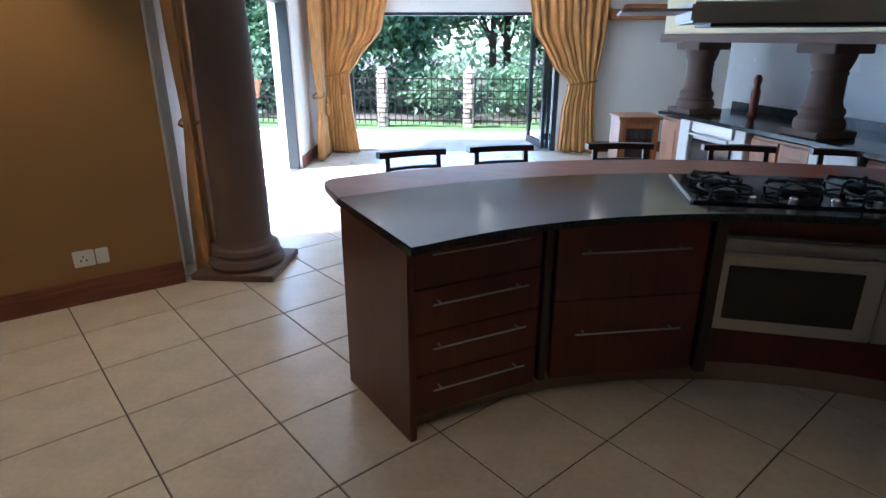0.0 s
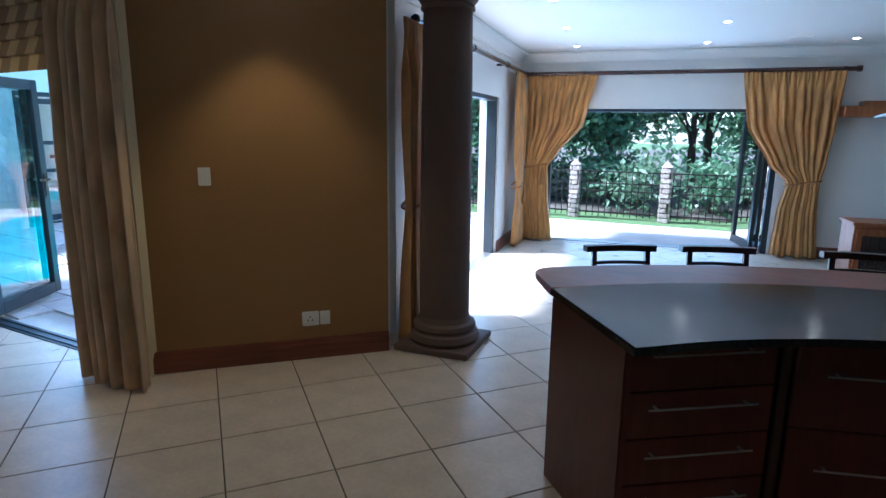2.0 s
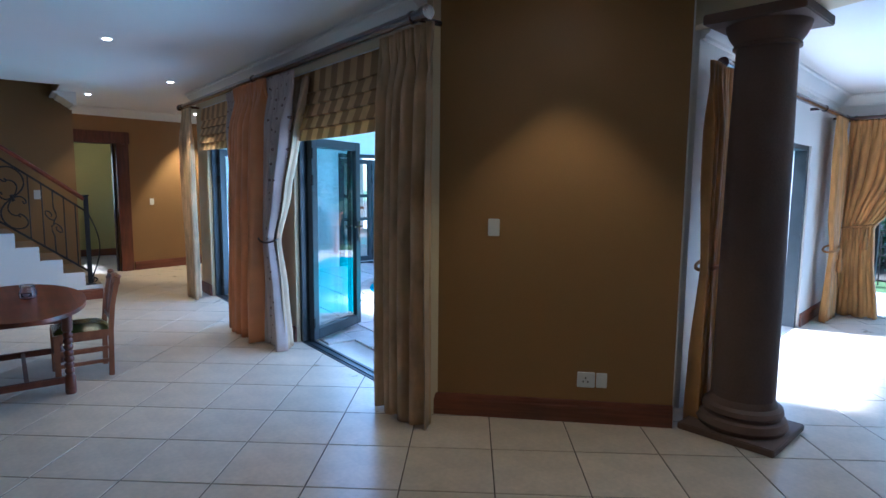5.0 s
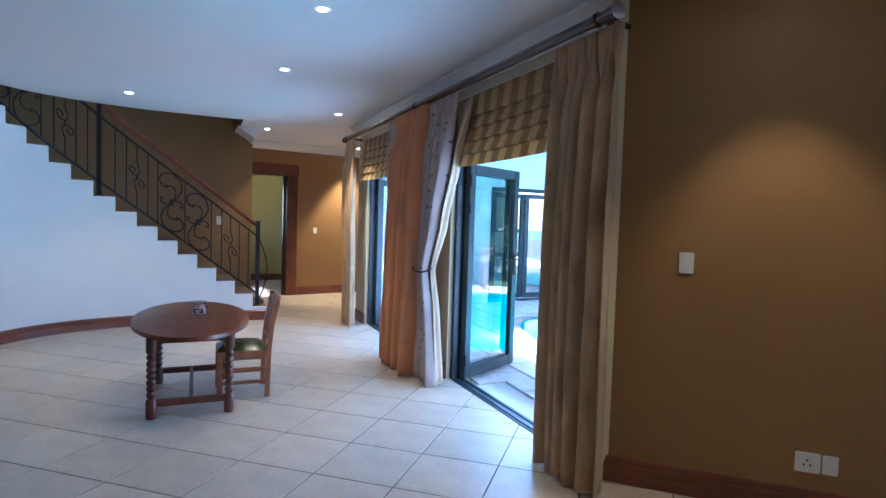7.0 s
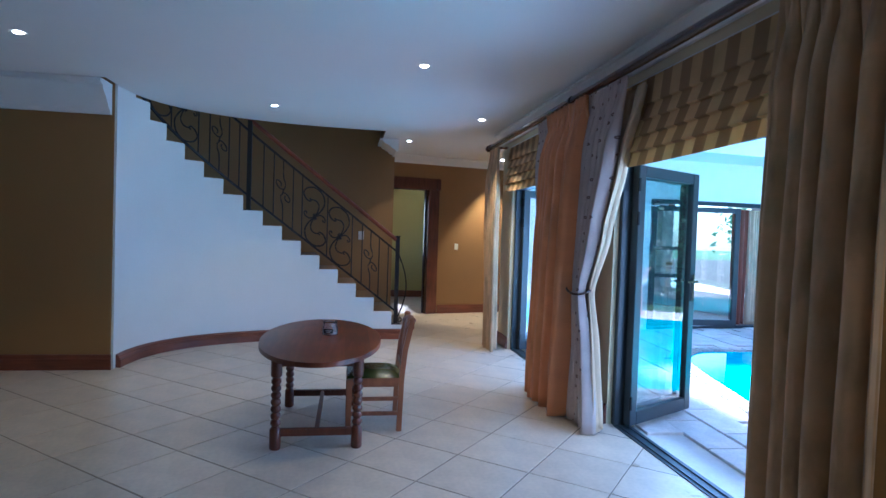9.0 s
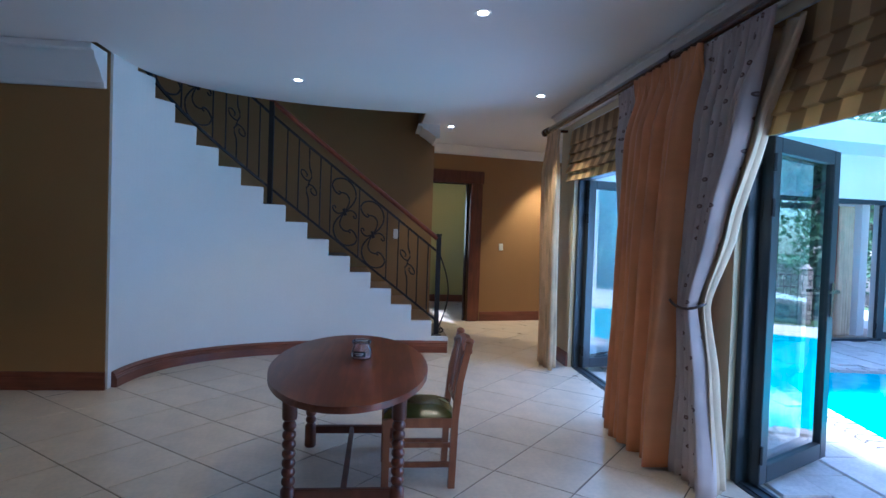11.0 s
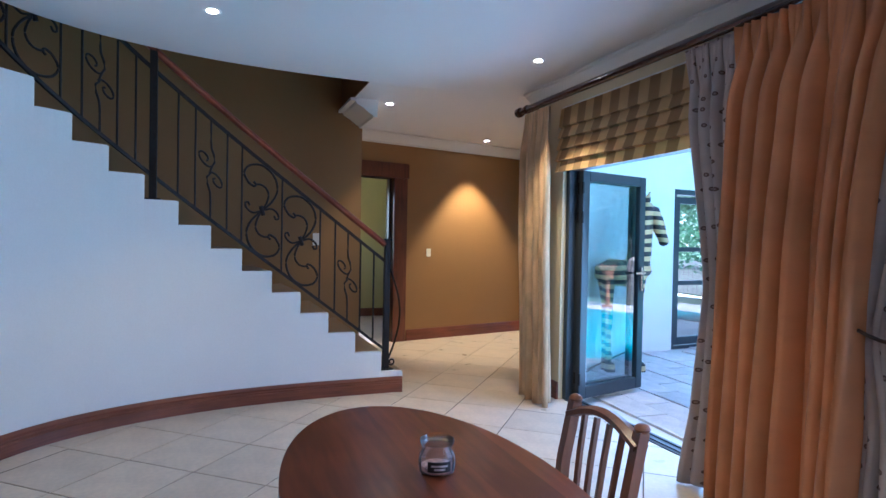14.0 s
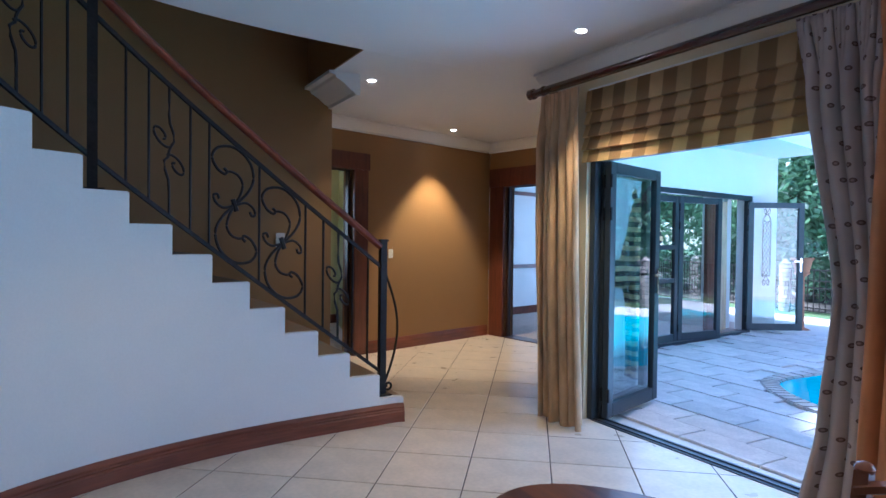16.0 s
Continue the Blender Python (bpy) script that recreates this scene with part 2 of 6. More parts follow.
IRON = mat("wrought_iron", (0.028, 0.024, 0.022), 0.5, 0.6, var=0.3, scale=25, bump=0.25)
ALU = mat("dark_aluminium", (0.045, 0.055, 0.062), 0.38, 0.3, var=0.12, scale=8, bump=0.05, fine=150)
OVENGLASS = mat("oven_glass", (0.02, 0.02, 0.02), 0.08, var=0.1, bump=0)
PLASTIC = mat("white_plastic", (0.78, 0.77, 0.74), 0.35, var=0.03, bump=0)
# Dark colour for the shade inside holes and hollows that are not cut.
HOLE_SHADE = mat("hole_shade", (0.05, 0.05, 0.05), 0.5, var=0.1, bump=0)
ROD = wood("dark_rod_wood", (0.030, 0.008, 0.005), (0.07, 0.02, 0.012), 0.25, (2, 14, 14), 0.5)
BEIGE = fabric("beige_cloth", (0.72, 0.49, 0.27), "blotch", trans=0.3)
LINING = fabric("cream_lining", (0.64, 0.48, 0.31), trans=0.2)
ORANGE = fabric("orange_silk", (0.70, 0.285, 0.105), "plain", 0.55, 0.08)
GOLD = fabric("gold_silk", (0.72, 0.38, 0.11), "blotch", 0.55, 0.25)
DOTS = fabric("grey_dotted_cloth", (0.56, 0.46, 0.42), "dots", 0.7, 0.25)
STRIPE = fabric("striped_cloth", (0.68, 0.46, 0.21), "stripe", 0.85, 0.38)
CORD = fabric("gold_cord", (0.40, 0.19, 0.05), trans=0)
GLASS = glass("window_glass", (0.74, 0.85, 0.86), 0.2)
JARGLASS = glass("jar_glass", (0.99, 0.995, 0.995), 0.08, 0.9)
GREENLEATHER = mat("green_leather", (0.075, 0.075, 0.018), 0.25, var=0.25, scale=8, bump=0.12, fine=120)
LAMPGLOW = mat("lamp_glow", (1, 0.9, 0.7), 0.4, var=0, bump=0, emit=((1.0, 0.88, 0.68), 14.0))
SLATE = mat("slate_paving", (0.66, 0.60, 0.55), 0.65, var=0.18, scale=7, bump=0.4, fine=45, rand=0.10)
PATIO = mat("pale_patio", (0.62, 0.58, 0.52), 0.75, var=0.1, scale=3, bump=0.2, fine=40)
LAWN = mat("lawn", (0.05, 0.10, 0.03), 0.9, var=0.3, scale=9, bump=0.8, fine=150, second=(0.09, 0.15, 0.045))
BRICK = mat("garden_stone", (0.42, 0.35, 0.30), 0.85, var=0.35, scale=22, bump=0.5, fine=60, rand=0.25)
LEAF = mat("leaves", (0.08, 0.17, 0.09), 0.45, var=0.35, scale=2, bump=0, second=(0.16, 0.29, 0.15))
LEAF2 = mat("pale_leaves", (0.12, 0.21, 0.12), 0.45, var=0.3, scale=2, bump=0, second=(0.25, 0.36, 0.22))
BARK = mat("bark", (0.10, 0.075, 0.055), 0.9, var=0.35, scale=9, bump=0.6)
WATER = mat("pool_water", (0.03, 0.50, 0.60), 0.04, var=0.1, scale=1.5, bump=0.06, fine=6, second=(0.07, 0.66, 0.74))
POOLEDGE = mat("pool_coping", (0.50, 0.45, 0.40), 0.7, var=0.2, scale=9, bump=0.4, rand=0.12)
WALLTILE = mat("grey_wall_tile", (0.42, 0.41, 0.39), 0.25, var=0.08, scale=4, bump=0.05, rand=0.05)
TERRACOTTA = mat("terracotta", (0.40, 0.17, 0.09), 0.8, var=0.15, scale=8, bump=0.2)
ZEBRA = mat("striped_painted_wood", (0.02, 0.018, 0.016), 0.4, var=0.1, bump=0.1)
CARPET = mat("beige_carpet", (0.42, 0.34, 0.29), 0.95, var=0.1, scale=12, bump=0.5, fine=200)
REDCURTAIN = fabric("red_brown_cloth", (0.22, 0.06, 0.03), "blotch", 0.8, 0.1)
SWITCHBLACK = mat("black_label", (0.02, 0.02, 0.02), 0.5, var=0.1, bump=0)
_zn, _zl = ZEBRA.node_tree.nodes, ZEBRA.node_tree.links
_w = _zn.new("ShaderNodeTexWave")
_w.bands_direction = "Z"
_w.inputs["Scale"].default_value, _w.inputs["Distortion"].default_value, _w.inputs["Detail"].default_value = 3.2, 2.2, 1.0
_tc = _zn.new("ShaderNodeTexCoord")
_zl.new(_tc.outputs["Object"], _w.inputs["Vector"])
_cr = _zn.new("ShaderNodeValToRGB")
_cr.color_ramp.elements[0].position, _cr.color_ramp.elements[0].color = 0.46, (0.02, 0.018, 0.016, 1)
_cr.color_ramp.elements[1].position, _cr.color_ramp.elements[1].color = 0.54, (0.58, 0.42, 0.20, 1)
_zl.new(_w.outputs["Color"], _cr.inputs[0])
_zl.new(_cr.outputs[0], _zn["Principled BSDF"].inputs["Base Color"])


for _m in (LEAF, LEAF2):
    _n, _l = _m.node_tree.nodes, _m.node_tree.links
    _t = _n.new("ShaderNodeBsdfTranslucent")
    _l.new(_n["Principled BSDF"].inputs["Base Color"].links[0].from_socket, _t.inputs["Color"])
    _x = _n.new("ShaderNodeMixShader")
    _x.inputs[0].default_value = 0.42
    _l.new(_n["Principled BSDF"].outputs[0], _x.inputs[1])
    _l.new(_t.outputs[0], _x.inputs[2])
    _l.new(_x.outputs[0], _n["Material Output"].inputs[0])


# ---- mesh helpers ----
def finish(name, bm, material, smooth=False):
    me = bpy.data.meshes.new(name)
    bmesh.ops.recalc_face_normals(bm, faces=bm.faces)
    bm.to_mesh(me)
    bm.free()
    if isinstance(material, (list, tuple)):
        for mm in material:
            me.materials.append(mm)
    else:
        me.materials.append(material)
    if smooth:
        me.shade_smooth()
        me.set_sharp_from_angle(angle=radians(38))
    return me


def part(name, bm, material, parent, label="", smooth=False, m=None):
    ob = new(name, finish(name, bm, material, smooth))
    ob.parent = parent
    if m is not None:
        ob.matrix_local = m
    if label:
        ob["label"] = label
    return ob


def thing(name, label, category, m=None, group="", kind=""):
    ob = new(name)
    ob.empty_display_size = 0.1
    if m is not None:
        ob.matrix_world = m
    return tagged(ob, label, category, group, kind)


def solid(name, bm, material, label="", category="", group="", kind="structure", smooth=False, m=None):
    ob = new(name, finish(name, bm, material, smooth))
    if m is not None:
        ob.matrix_world = m
    return tagged(ob, label, category, group, kind)


def box(x0, x1, y0, y1, z0, z1, bevel=0.0, bm=None):
    own = bmesh.new()
    bmesh.ops.create_cube(own, size=1.0)
    for v in own.verts:
        v.co = Vector((x0 + (v.co.x + 0.5) * (x1 - x0), y0 + (v.co.y + 0.5) * (y1 - y0), z0 + (v.co.z + 0.5) * (z1 - z0)))
    if bevel:
        bmesh.ops.bevel(own, geom=list(own.edges), offset=bevel, segments=2, affect="EDGES", clamp_overlap=True)
    if bm is None:
        return own
    return merge(bm, own)


def merge(bm, other, m=None):
    if m is not None:
        other.transform(m)
    me = bpy.data.meshes.new("tmp")
    other.to_mesh(me)
    other.free()
    bm.from_mesh(me)
    bpy.data.meshes.remove(me)
    return bm


def prism(poly, z0, z1, bevel=0.0, bm=None):
    own = bmesh.new()
    lo = [own.verts.new((x, y, z0)) for x, y in poly]
    hi = [own.verts.new((x, y, z1)) for x, y in poly]
    top = own.faces.new(hi)
    own.faces.new(lo[::-1])
    n = len(poly)
    for i in range(n):
        own.faces.new((lo[i], lo[(i + 1) % n], hi[(i + 1) % n], hi[i]))
    if bevel:
        bmesh.ops.bevel(own, geom=list(top.edges), offset=bevel, segments=3, affect="EDGES", clamp_overlap=True)
    if bm is None:
        return own
    return merge(bm, own)


def lathe(profile, seg=32, bm=None):
    """profile: (radius, z) from below to above."""
    own = bmesh.new()
    rings = [[own.verts.new((r * math.cos(2 * math.pi * i / seg), r * math.sin(2 * math.pi * i / seg), z)) for i in range(seg)] for r, z in profile]
    for a, b in zip(rings, rings[1:]):
        for i in range(seg):
            own.faces.new((a[i], a[(i + 1) % seg], b[(i + 1) % seg], b[i]))
    own.faces.new(rings[0][::-1])
    own.faces.new(rings[-1])
    if bm is None:
        return own
    return merge(bm, own)


def tube(points, r, seg=8, bm=None, flat=1.0, up=Vector((0, 0, 1))):
    """A bar along a line of points; flat squeezes it along the second axis."""
    own = bmesh.new()
    pts = [Vector(p) for p in points]
    rings = []
    for i, p in enumerate(pts):
        d = (pts[min(i + 1, len(pts) - 1)] - pts[max(i - 1, 0)]).normalized()
        a = d.cross(up)
        a = a.normalized() if a.length > 1e-3 else d.cross(Vector((1, 0, 0))).normalized()
        b = d.cross(a).normalized()
        rings.append([own.verts.new(p + a * (r * math.cos(2 * math.pi * k / seg + math.pi / seg)) + b * (r * flat * math.sin(2 * math.pi * k / seg + math.pi / seg))) for k in range(seg)])
    for a, b in zip(rings, rings[1:]):
        for k in range(seg):
            own.faces.new((a[k], a[(k + 1) % seg], b[(k + 1) % seg], b[k]))
    own.faces.new(rings[0][::-1])
    own.faces.new(rings[-1])
    if bm is None:
        return own
    return merge(bm, own)


def sweep(points, profile, closed_ends=True):
    """A moulding: profile (out, up) swept along plan points; out is to the left of the way."""
    own = bmesh.new()
    rings = []
    n = len(points)
    for i, (x, y) in enumerate(points):
        d0 = Vector((points[i][0] - points[max(i - 1, 0)][0], points[i][1] - points[max(i - 1, 0)][1]))
        d1 = Vector((points[min(i + 1, n - 1)][0] - points[i][0], points[min(i + 1, n - 1)][1] - points[i][1]))
        if d0.length < 1e-6:
            d0 = d1
        if d1.length < 1e-6:
            d1 = d0
        d0.normalize(), d1.normalize()
        nrm = Vector((-d0.y - d1.y, d0.x + d1.x))
        nrm.normalize()
        k = 1 / max(0.35, nrm.dot(Vector((-d0.y, d0.x))))
        rings.append([own.verts.new((x + nrm.x * o * k, y + nrm.y * o * k, z)) for o, z in profile])
    for a, b in zip(rings, rings[1:]):
        for k in range(len(profile)):
            q = (k + 1) % len(profile)
            own.faces.new((a[k], a[q], b[q], b[k]))
    own.faces.new(rings[0])
    own.faces.new(rings[-1][::-1])
    return own


def wall(length, thick, height, openings, bm=None, z0=-0.1):
    """A wall along local x from 0, room face at y = 0, thickness to +y; openings (x0, x1, z0, z1) go through."""
    own = bmesh.new()
    xs = sorted({0, length, *[o[0] for o in openings], *[o[1] for o in openings]})
    for a, b in zip(xs, xs[1:]):
        mid = (a + b) / 2
        hole = [o for o in openings if o[0] < mid < o[1]]
        if not hole:
            box(a, b, 0, thick, z0, height, bm=own)
        else:
            o = hole[0]
            if o[2] > z0 + 0.01:
                box(a, b, 0, thick, z0, o[2], bm=own)
            if o[3] < height - 0.01:
                box(a, b, 0, thick, o[3], height, bm=own)
    bmesh.ops.remove_doubles(own, verts=own.verts, dist=0.0005)
    return own


def curtain(name, keys, n, material, label, m, amp=0.035, group="", heading=0.0, seed=0, parent=None, back=None):
    """A hanging cloth in local x (width) and z; keys: (z, left, right, amplitude factor, forward shift) from top to bottom."""
    rng = random.Random(seed)
    ph = [rng.uniform(-0.5, 0.5) for _ in range(n + 3)]
    size = [rng.uniform(0.6, 1.35) for _ in range(n + 3)]
    drift = [rng.uniform(-1, 1) for _ in range(n + 3)]
    cols, rows = n * 16, 44
    ztop, zbot = keys[0][0], keys[-1][0]
    me_v, me_f, uv = [], [], []

    def at(z):
        for a, b in zip(keys, keys[1:]):
            if a[0] >= z >= b[0]:
                f = (a[0] - z) / (a[0] - b[0])
                f = 0.55 * f + 0.45 * f * f * (3 - 2 * f)
                return [a[k] + (b[k] - a[k]) * f for k in range(1, 5)]
        return list(keys[-1][1:5])

    def blend(table, k):
        c = int(k)
        f = k - c
        f = f * f * (3 - 2 * f)
        return table[c] + (table[c + 1] - table[c]) * f

    full = max(abs(k[2] - k[1]) for k in keys) * 1.9
    for j in range(rows + 1):
        z = ztop + (zbot - ztop) * (j / rows) ** 1.15
        l_, r_, af, fw = at(z)
        fall = min(1.0, (ztop - z) / 0.45)
        open_ = fall * fall * (3 - 2 * fall) if heading else 1.0
        for i in range(cols + 1):
            u = i / cols
            k = u * n
            w = blend(ph, k)
            turn = 2 * math.pi * k + w * 4.2 + 0.9 * blend(drift, k) * math.sin((ztop - z) * 1.1 + w * 3)
            f = math.sin(turn)
            f = math.copysign(abs(f) ** 0.8, f)
            f2 = 0.28 * math.sin(2 * turn + 1.3 + 2 * w)
            f3 = 0.07 * math.sin(3.1 * turn + z * 5 + w * 5) * math.sin(z * 2.3 + k)
            pleat = 0.30 * math.sin(turn * 2) + 0.16 * math.sin(turn * 5 + w)
            hang = (f + f2 + f3) * blend(size, k)
            x = l_ + (r_ - l_) * u + 0.022 * math.cos(turn) * af * open_ * min(1, 6 * u, 6 * (1 - u))
            y = -fw + amp * af * (hang * open_ + pleat * (1 - open_))
            dz = 0.014 * math.sin(6 * u * math.pi + ph[0] * 6) if j == rows else 0
            me_v.append((x, y, z + dz))
            uv.append((u * full, z))
    for j in range(rows):
        for i in range(cols):
            a = j * (cols + 1) + i
            me_f.append((a, a + 1, a + cols + 2, a + cols + 1))
    me = bpy.data.meshes.new(name)
    me.from_pydata(me_v, [], me_f)
    lay = me.uv_layers.new(name="cloth")
    for p in me.polygons:
        for li in p.loop_indices:
            lay.data[li].uv = uv[me.loops[li].vertex_index]
    me.materials.append(back or material)
    if back:
        me.materials.append(material)
    me.shade_smooth()
    ob = new(name, me)
    so = ob.modifiers.new("thickness", "SOLIDIFY")
    so.thickness = 0.006
    if back:
        so.material_offset = 1
    if parent is not None:
        ob.parent = parent
    else:
        ob.matrix_world = m
        tagged(ob, label, "curtain", group)
    return ob


def arc(cx, cy, r, a0, a1, n):
    return [(cx + r * math.cos(radians(a0 + (a1 - a0) * i / n)), cy + r * math.sin(radians(a0 + (a1 - a0) * i / n))) for i in range(n + 1)]

# ---- plan ----
CEIL_Z, KITCHEN_CEIL, ROOF_Z = 2.745, 2.66, 5.3
KROT = 9.0
RISE, GOING = 0.181, 0.2345


def stair_plan(offset=0.0):
    """The plan line of the stair's room side, from the bottom step on, as evenly spaced (x, y) points 1 cm apart."""
    raw = [(-8.395 - offset, 1.5 - 0.01 * i) for i in range(30)]
    a, b, e = 1.695 + offset, 2.71 + offset, 2.5
    for i in range(1, 800):
        th = math.pi / 2 * i / 800
        raw.append((-6.7 - a * math.cos(th) ** (2 / e), 1.2 - b * math.sin(th) ** (2 / e)))
    raw += [(-6.7 + 0.01 * i, 1.2 - b) for i in range(30)]
    out, last = [raw[0]], raw[0]
    for p in raw[1:]:
        d = math.dist(last, p)
        if d >= 0.01:
            out.append(p)
            last = p
    return out


STAIR = stair_plan()
_cum = [0.0]
for _p, _q in zip(STAIR, STAIR[1:]):
    _cum.append(_cum[-1] + math.dist(_p, _q))


def stair_at(s):
    """Place and way on the stair line at s metres from its foot."""
    s = max(0.0, min(s, _cum[-2]))
    i = int(np.searchsorted(_cum, s))
    i = max(1, min(i, len(STAIR) - 2))
    j = min(i + 6, len(STAIR) - 1)
    k = max(i - 6, 0)
    d = Vector((STAIR[j][0] - STAIR[k][0], STAIR[j][1] - STAIR[k][1])).normalized()
    f = (s - _cum[i - 1]) / max(1e-6, _cum[i] - _cum[i - 1])
    return Vector((STAIR[i - 1][0] + (STAIR[i][0] - STAIR[i - 1][0]) * f, STAIR[i - 1][1] + (STAIR[i][1] - STAIR[i - 1][1]) * f)), d


S_TOP = GOING * 15
S_END = _cum[-1] - 0.325


def step_s(n):
    """How far along the line the n-th tread ends; the lowest treads are shorter."""
    return max(0.0, n * GOING - (0.045 * max(0, 1 - n / 10) if n else 0))


# ---- walls ----
M_NORTH = pose(-8.2, 2.72, 0)
solid("wall_north", wall(5.56, 0.23, 2.95, [(0.48, 2.55, -0.1, 2.05), (3.33, 5.3, -0.1, 2.05)]), CREAM, "cream plastered wall with two patio door openings", "wall", m=M_NORTH)
M_DIAG = pose(-2.68, 2.74, 0, 0, 0, 45)
solid("wall_diagonal", wall(1.60, 0.25, 2.95, []), MUSTARD, "mustard painted wall beside a stone column", "wall", m=M_DIAG)
solid("wall_end", box(1.602, 1.612, 0.005, 0.30, -0.05, 2.7), WHITE, "white painted wall end beside curtain", "wall", m=M_DIAG)
M_KLEFT = pose(-1.69, 4.2, 0, 0, 0, 90 + KROT)
solid("wall_kitchen_left", wall(4.55, 0.25, 2.95, [(0.45, 3.32, -0.1, 2.0)]), WHITE, "white plastered wall with sliding door opening", "wall", m=M_KLEFT)
# Closes the hidden gap between both walls so no sun leaks onto the wall end.
solid("wall_kitchen_corner", box(-0.28, -0.001, 0.06, 0.25, -0.1, 2.95), WHITE, "white plastered wall corner behind the column", "wall", m=M_KLEFT)
M_KFAR = pose(-2.42, 8.70, 0, 0, 0, KROT)
solid("wall_kitchen_far", wall(7.5, 0.25, 2.95, [(0.45, 3.45, -0.1, 1.90)]), WHITE, "white plastered wall with wide patio door opening", "wall", m=M_KFAR)
solid("wall_west", wall(6.47, 0.2, 2.95, []), MUSTARD, "mustard painted wall beside the staircase", "wall", m=pose(-6.72, -8.0, 0, 0, 0, 90))
M_BACK = pose(-10.55, 1.0, 0, 0, 0, 102.7)
solid("wall_back", wall(3.48, 0.2, 2.95, [(0.30, 1.10, -0.1, 2.17)]), MUSTARD, "mustard painted hall wall with dark door frame", "wall", m=M_BACK)
M_HALL = pose(-11.32, 4.40, 0, 0, 0, 10)
solid("wall_hall", wall(1.95, 0.2, 2.95, [(0.30, 1.5, -0.1, 2.12)]), MUSTARD, "mustard painted hall wall with wide doorway", "wall", m=M_HALL)
solid("wall_return", wall(2.35, 0.2, 2.95, []), WHITE, "white outside wall of the passage", "wall", m=pose(-8.2, 2.95, 0, 0, 0, 124))
# The opening and its window are unseen, added so daylight reaches the cloakroom.
solid("wall_stair_end", wall(3.84, 0.18, 2.6, [(0.5, 2.1, 1.0, 2.1)], z0=-0.05), MUSTARD, "mustard painted wall at the foot of the stairs", "wall", m=pose(-13.5, 1.2, 0))
added_cloak_window = thing("window_1", "unseen window added to light the cloakroom", "window", pose(-13.0, 1.27, 1.0), kind="structure")
for x0, x1, z0, z1 in ((0, 0.06, 0, 1.1), (1.54, 1.6, 0, 1.1), (0.77, 0.83, 0.06, 1.04), (0.06, 1.54, 0, 0.06), (0.06, 1.54, 1.04, 1.1)):
    part("window_frame", box(x0, x1, -0.025, 0.025, z0, z1, 0.004), ALU, added_cloak_window)
solid("wall_south", box(-6.6, 5, -8.2, -8.0, -0.05, 2.95), MUSTARD, "mustard painted wall", "wall")
solid("wall_east", box(5.0, 5.2, -8.2, 11.5, -0.05, 2.95), CREAM, "cream painted wall", "wall")

# outer wall of the stair well, up through both storeys
out_line = stair_plan(1.25)
bm = sweep([p for i, p in enumerate(out_line) if i % 12 == 0 and p[1] < 1.40], [(0.0, -0.05), (0.0, ROOF_Z), (-0.18, ROOF_Z), (-0.18, -0.05)])
solid("wall_stairwell", bm, MUSTARD, "curved mustard wall round the stairs", "wall", smooth=True)
well = [(p[0], p[1]) for i, p in enumerate(STAIR) if i % 8 == 0 and p[1] < 1.16]
bm = sweep(well, [(0.0, CEIL_Z + 0.02), (0.0, ROOF_Z), (0.12, ROOF_Z), (0.12, CEIL_Z + 0.02)])
solid("wall_gallery", bm, MUSTARD, "curved mustard wall above the stair opening", "wall", smooth=True)
solid("wall_gallery_end", box(-9.9, -8.40, 1.15, 1.27, CEIL_Z + 0.002, ROOF_Z), MUSTARD, "mustard wall above the hall ceiling", "wall")
solid("wall_stair_side", box(-6.6, -6.45, -2.6, -1.5, CEIL_Z + 0.3, ROOF_Z), MUSTARD, "mustard wall above the stairs", "wall")
solid("ceiling_stairwell", box(-10.2, -5.8, -3.2, 1.6, ROOF_Z, ROOF_Z + 0.1), CEIL, "white ceiling high above the stairs", "ceiling")

# rooms behind the two doorways
solid("wall_cloakroom", box(-13.6, -13.4, 1.3, 5.0, -0.05, 2.6), GREENISH, "olive painted wall behind the door", "wall")
solid("wall_cloakroom_side", wall(2.4, 0.1, 2.6, []), GREENISH, "olive painted wall behind the door", "wall", m=pose(-10.95, 2.33, 0, 0, 0, 165))
solid("baseboard_cloakroom", box(-13.4, -13.37, 1.4, 3.1, 0, 0.14, 0.006), SKIRT, "dark wooden skirting board", "skirting")
# This window opening is out of view, added to let daylight into the study.
solid("wall_study", wall(3.2, 0.15, 2.95, [(0.4, 2.8, 0.4, 2.4)]), WHITE, "white study wall with a wide unseen window opening", "wall", m=pose(-13.2, 7.6, 0, 0, 0, 10))
solid("wall_study_side", wall(4.0, 0.15, 2.95, []), WHITE, "white study wall with dark dado rails", "wall", m=pose(-12.6, 4.3, 0, 0, 0, 100))
solid("floor_study", box(-13.6, -9.9, 4.65, 9, -0.06, -0.002), CARPET, "beige carpet on the study floor", "carpet")
for k, (z, h) in enumerate(((0.0, 0.14), (0.85, 0.07), (2.2, 0.07))):
    solid("trim_study", box(0, 4.0, -0.03, -0.002, z, z + h, 0.006), SKIRT, "dark wooden rail on the study wall", "dado rail", m=pose(-12.6, 4.3, 0, 0, 0, 100))

# ---- ceilings ----
curve = [p for i, p in enumerate(STAIR) if i % 8 == 0 and p[1] < 1.15]
poly = [(-6.7, -8.1), (5.1, -8.1), (5.1, 2.75), (-0.7, 4.2), (-1.9, 4.15), (-2.9, 2.80), (-8.4, 2.80), (-8.4, 1.15)] + curve
solid("ceiling_dining", prism(poly, CEIL_Z, CEIL_Z + 0.28), CEIL, "white ceiling with a curved stair opening", "ceiling")
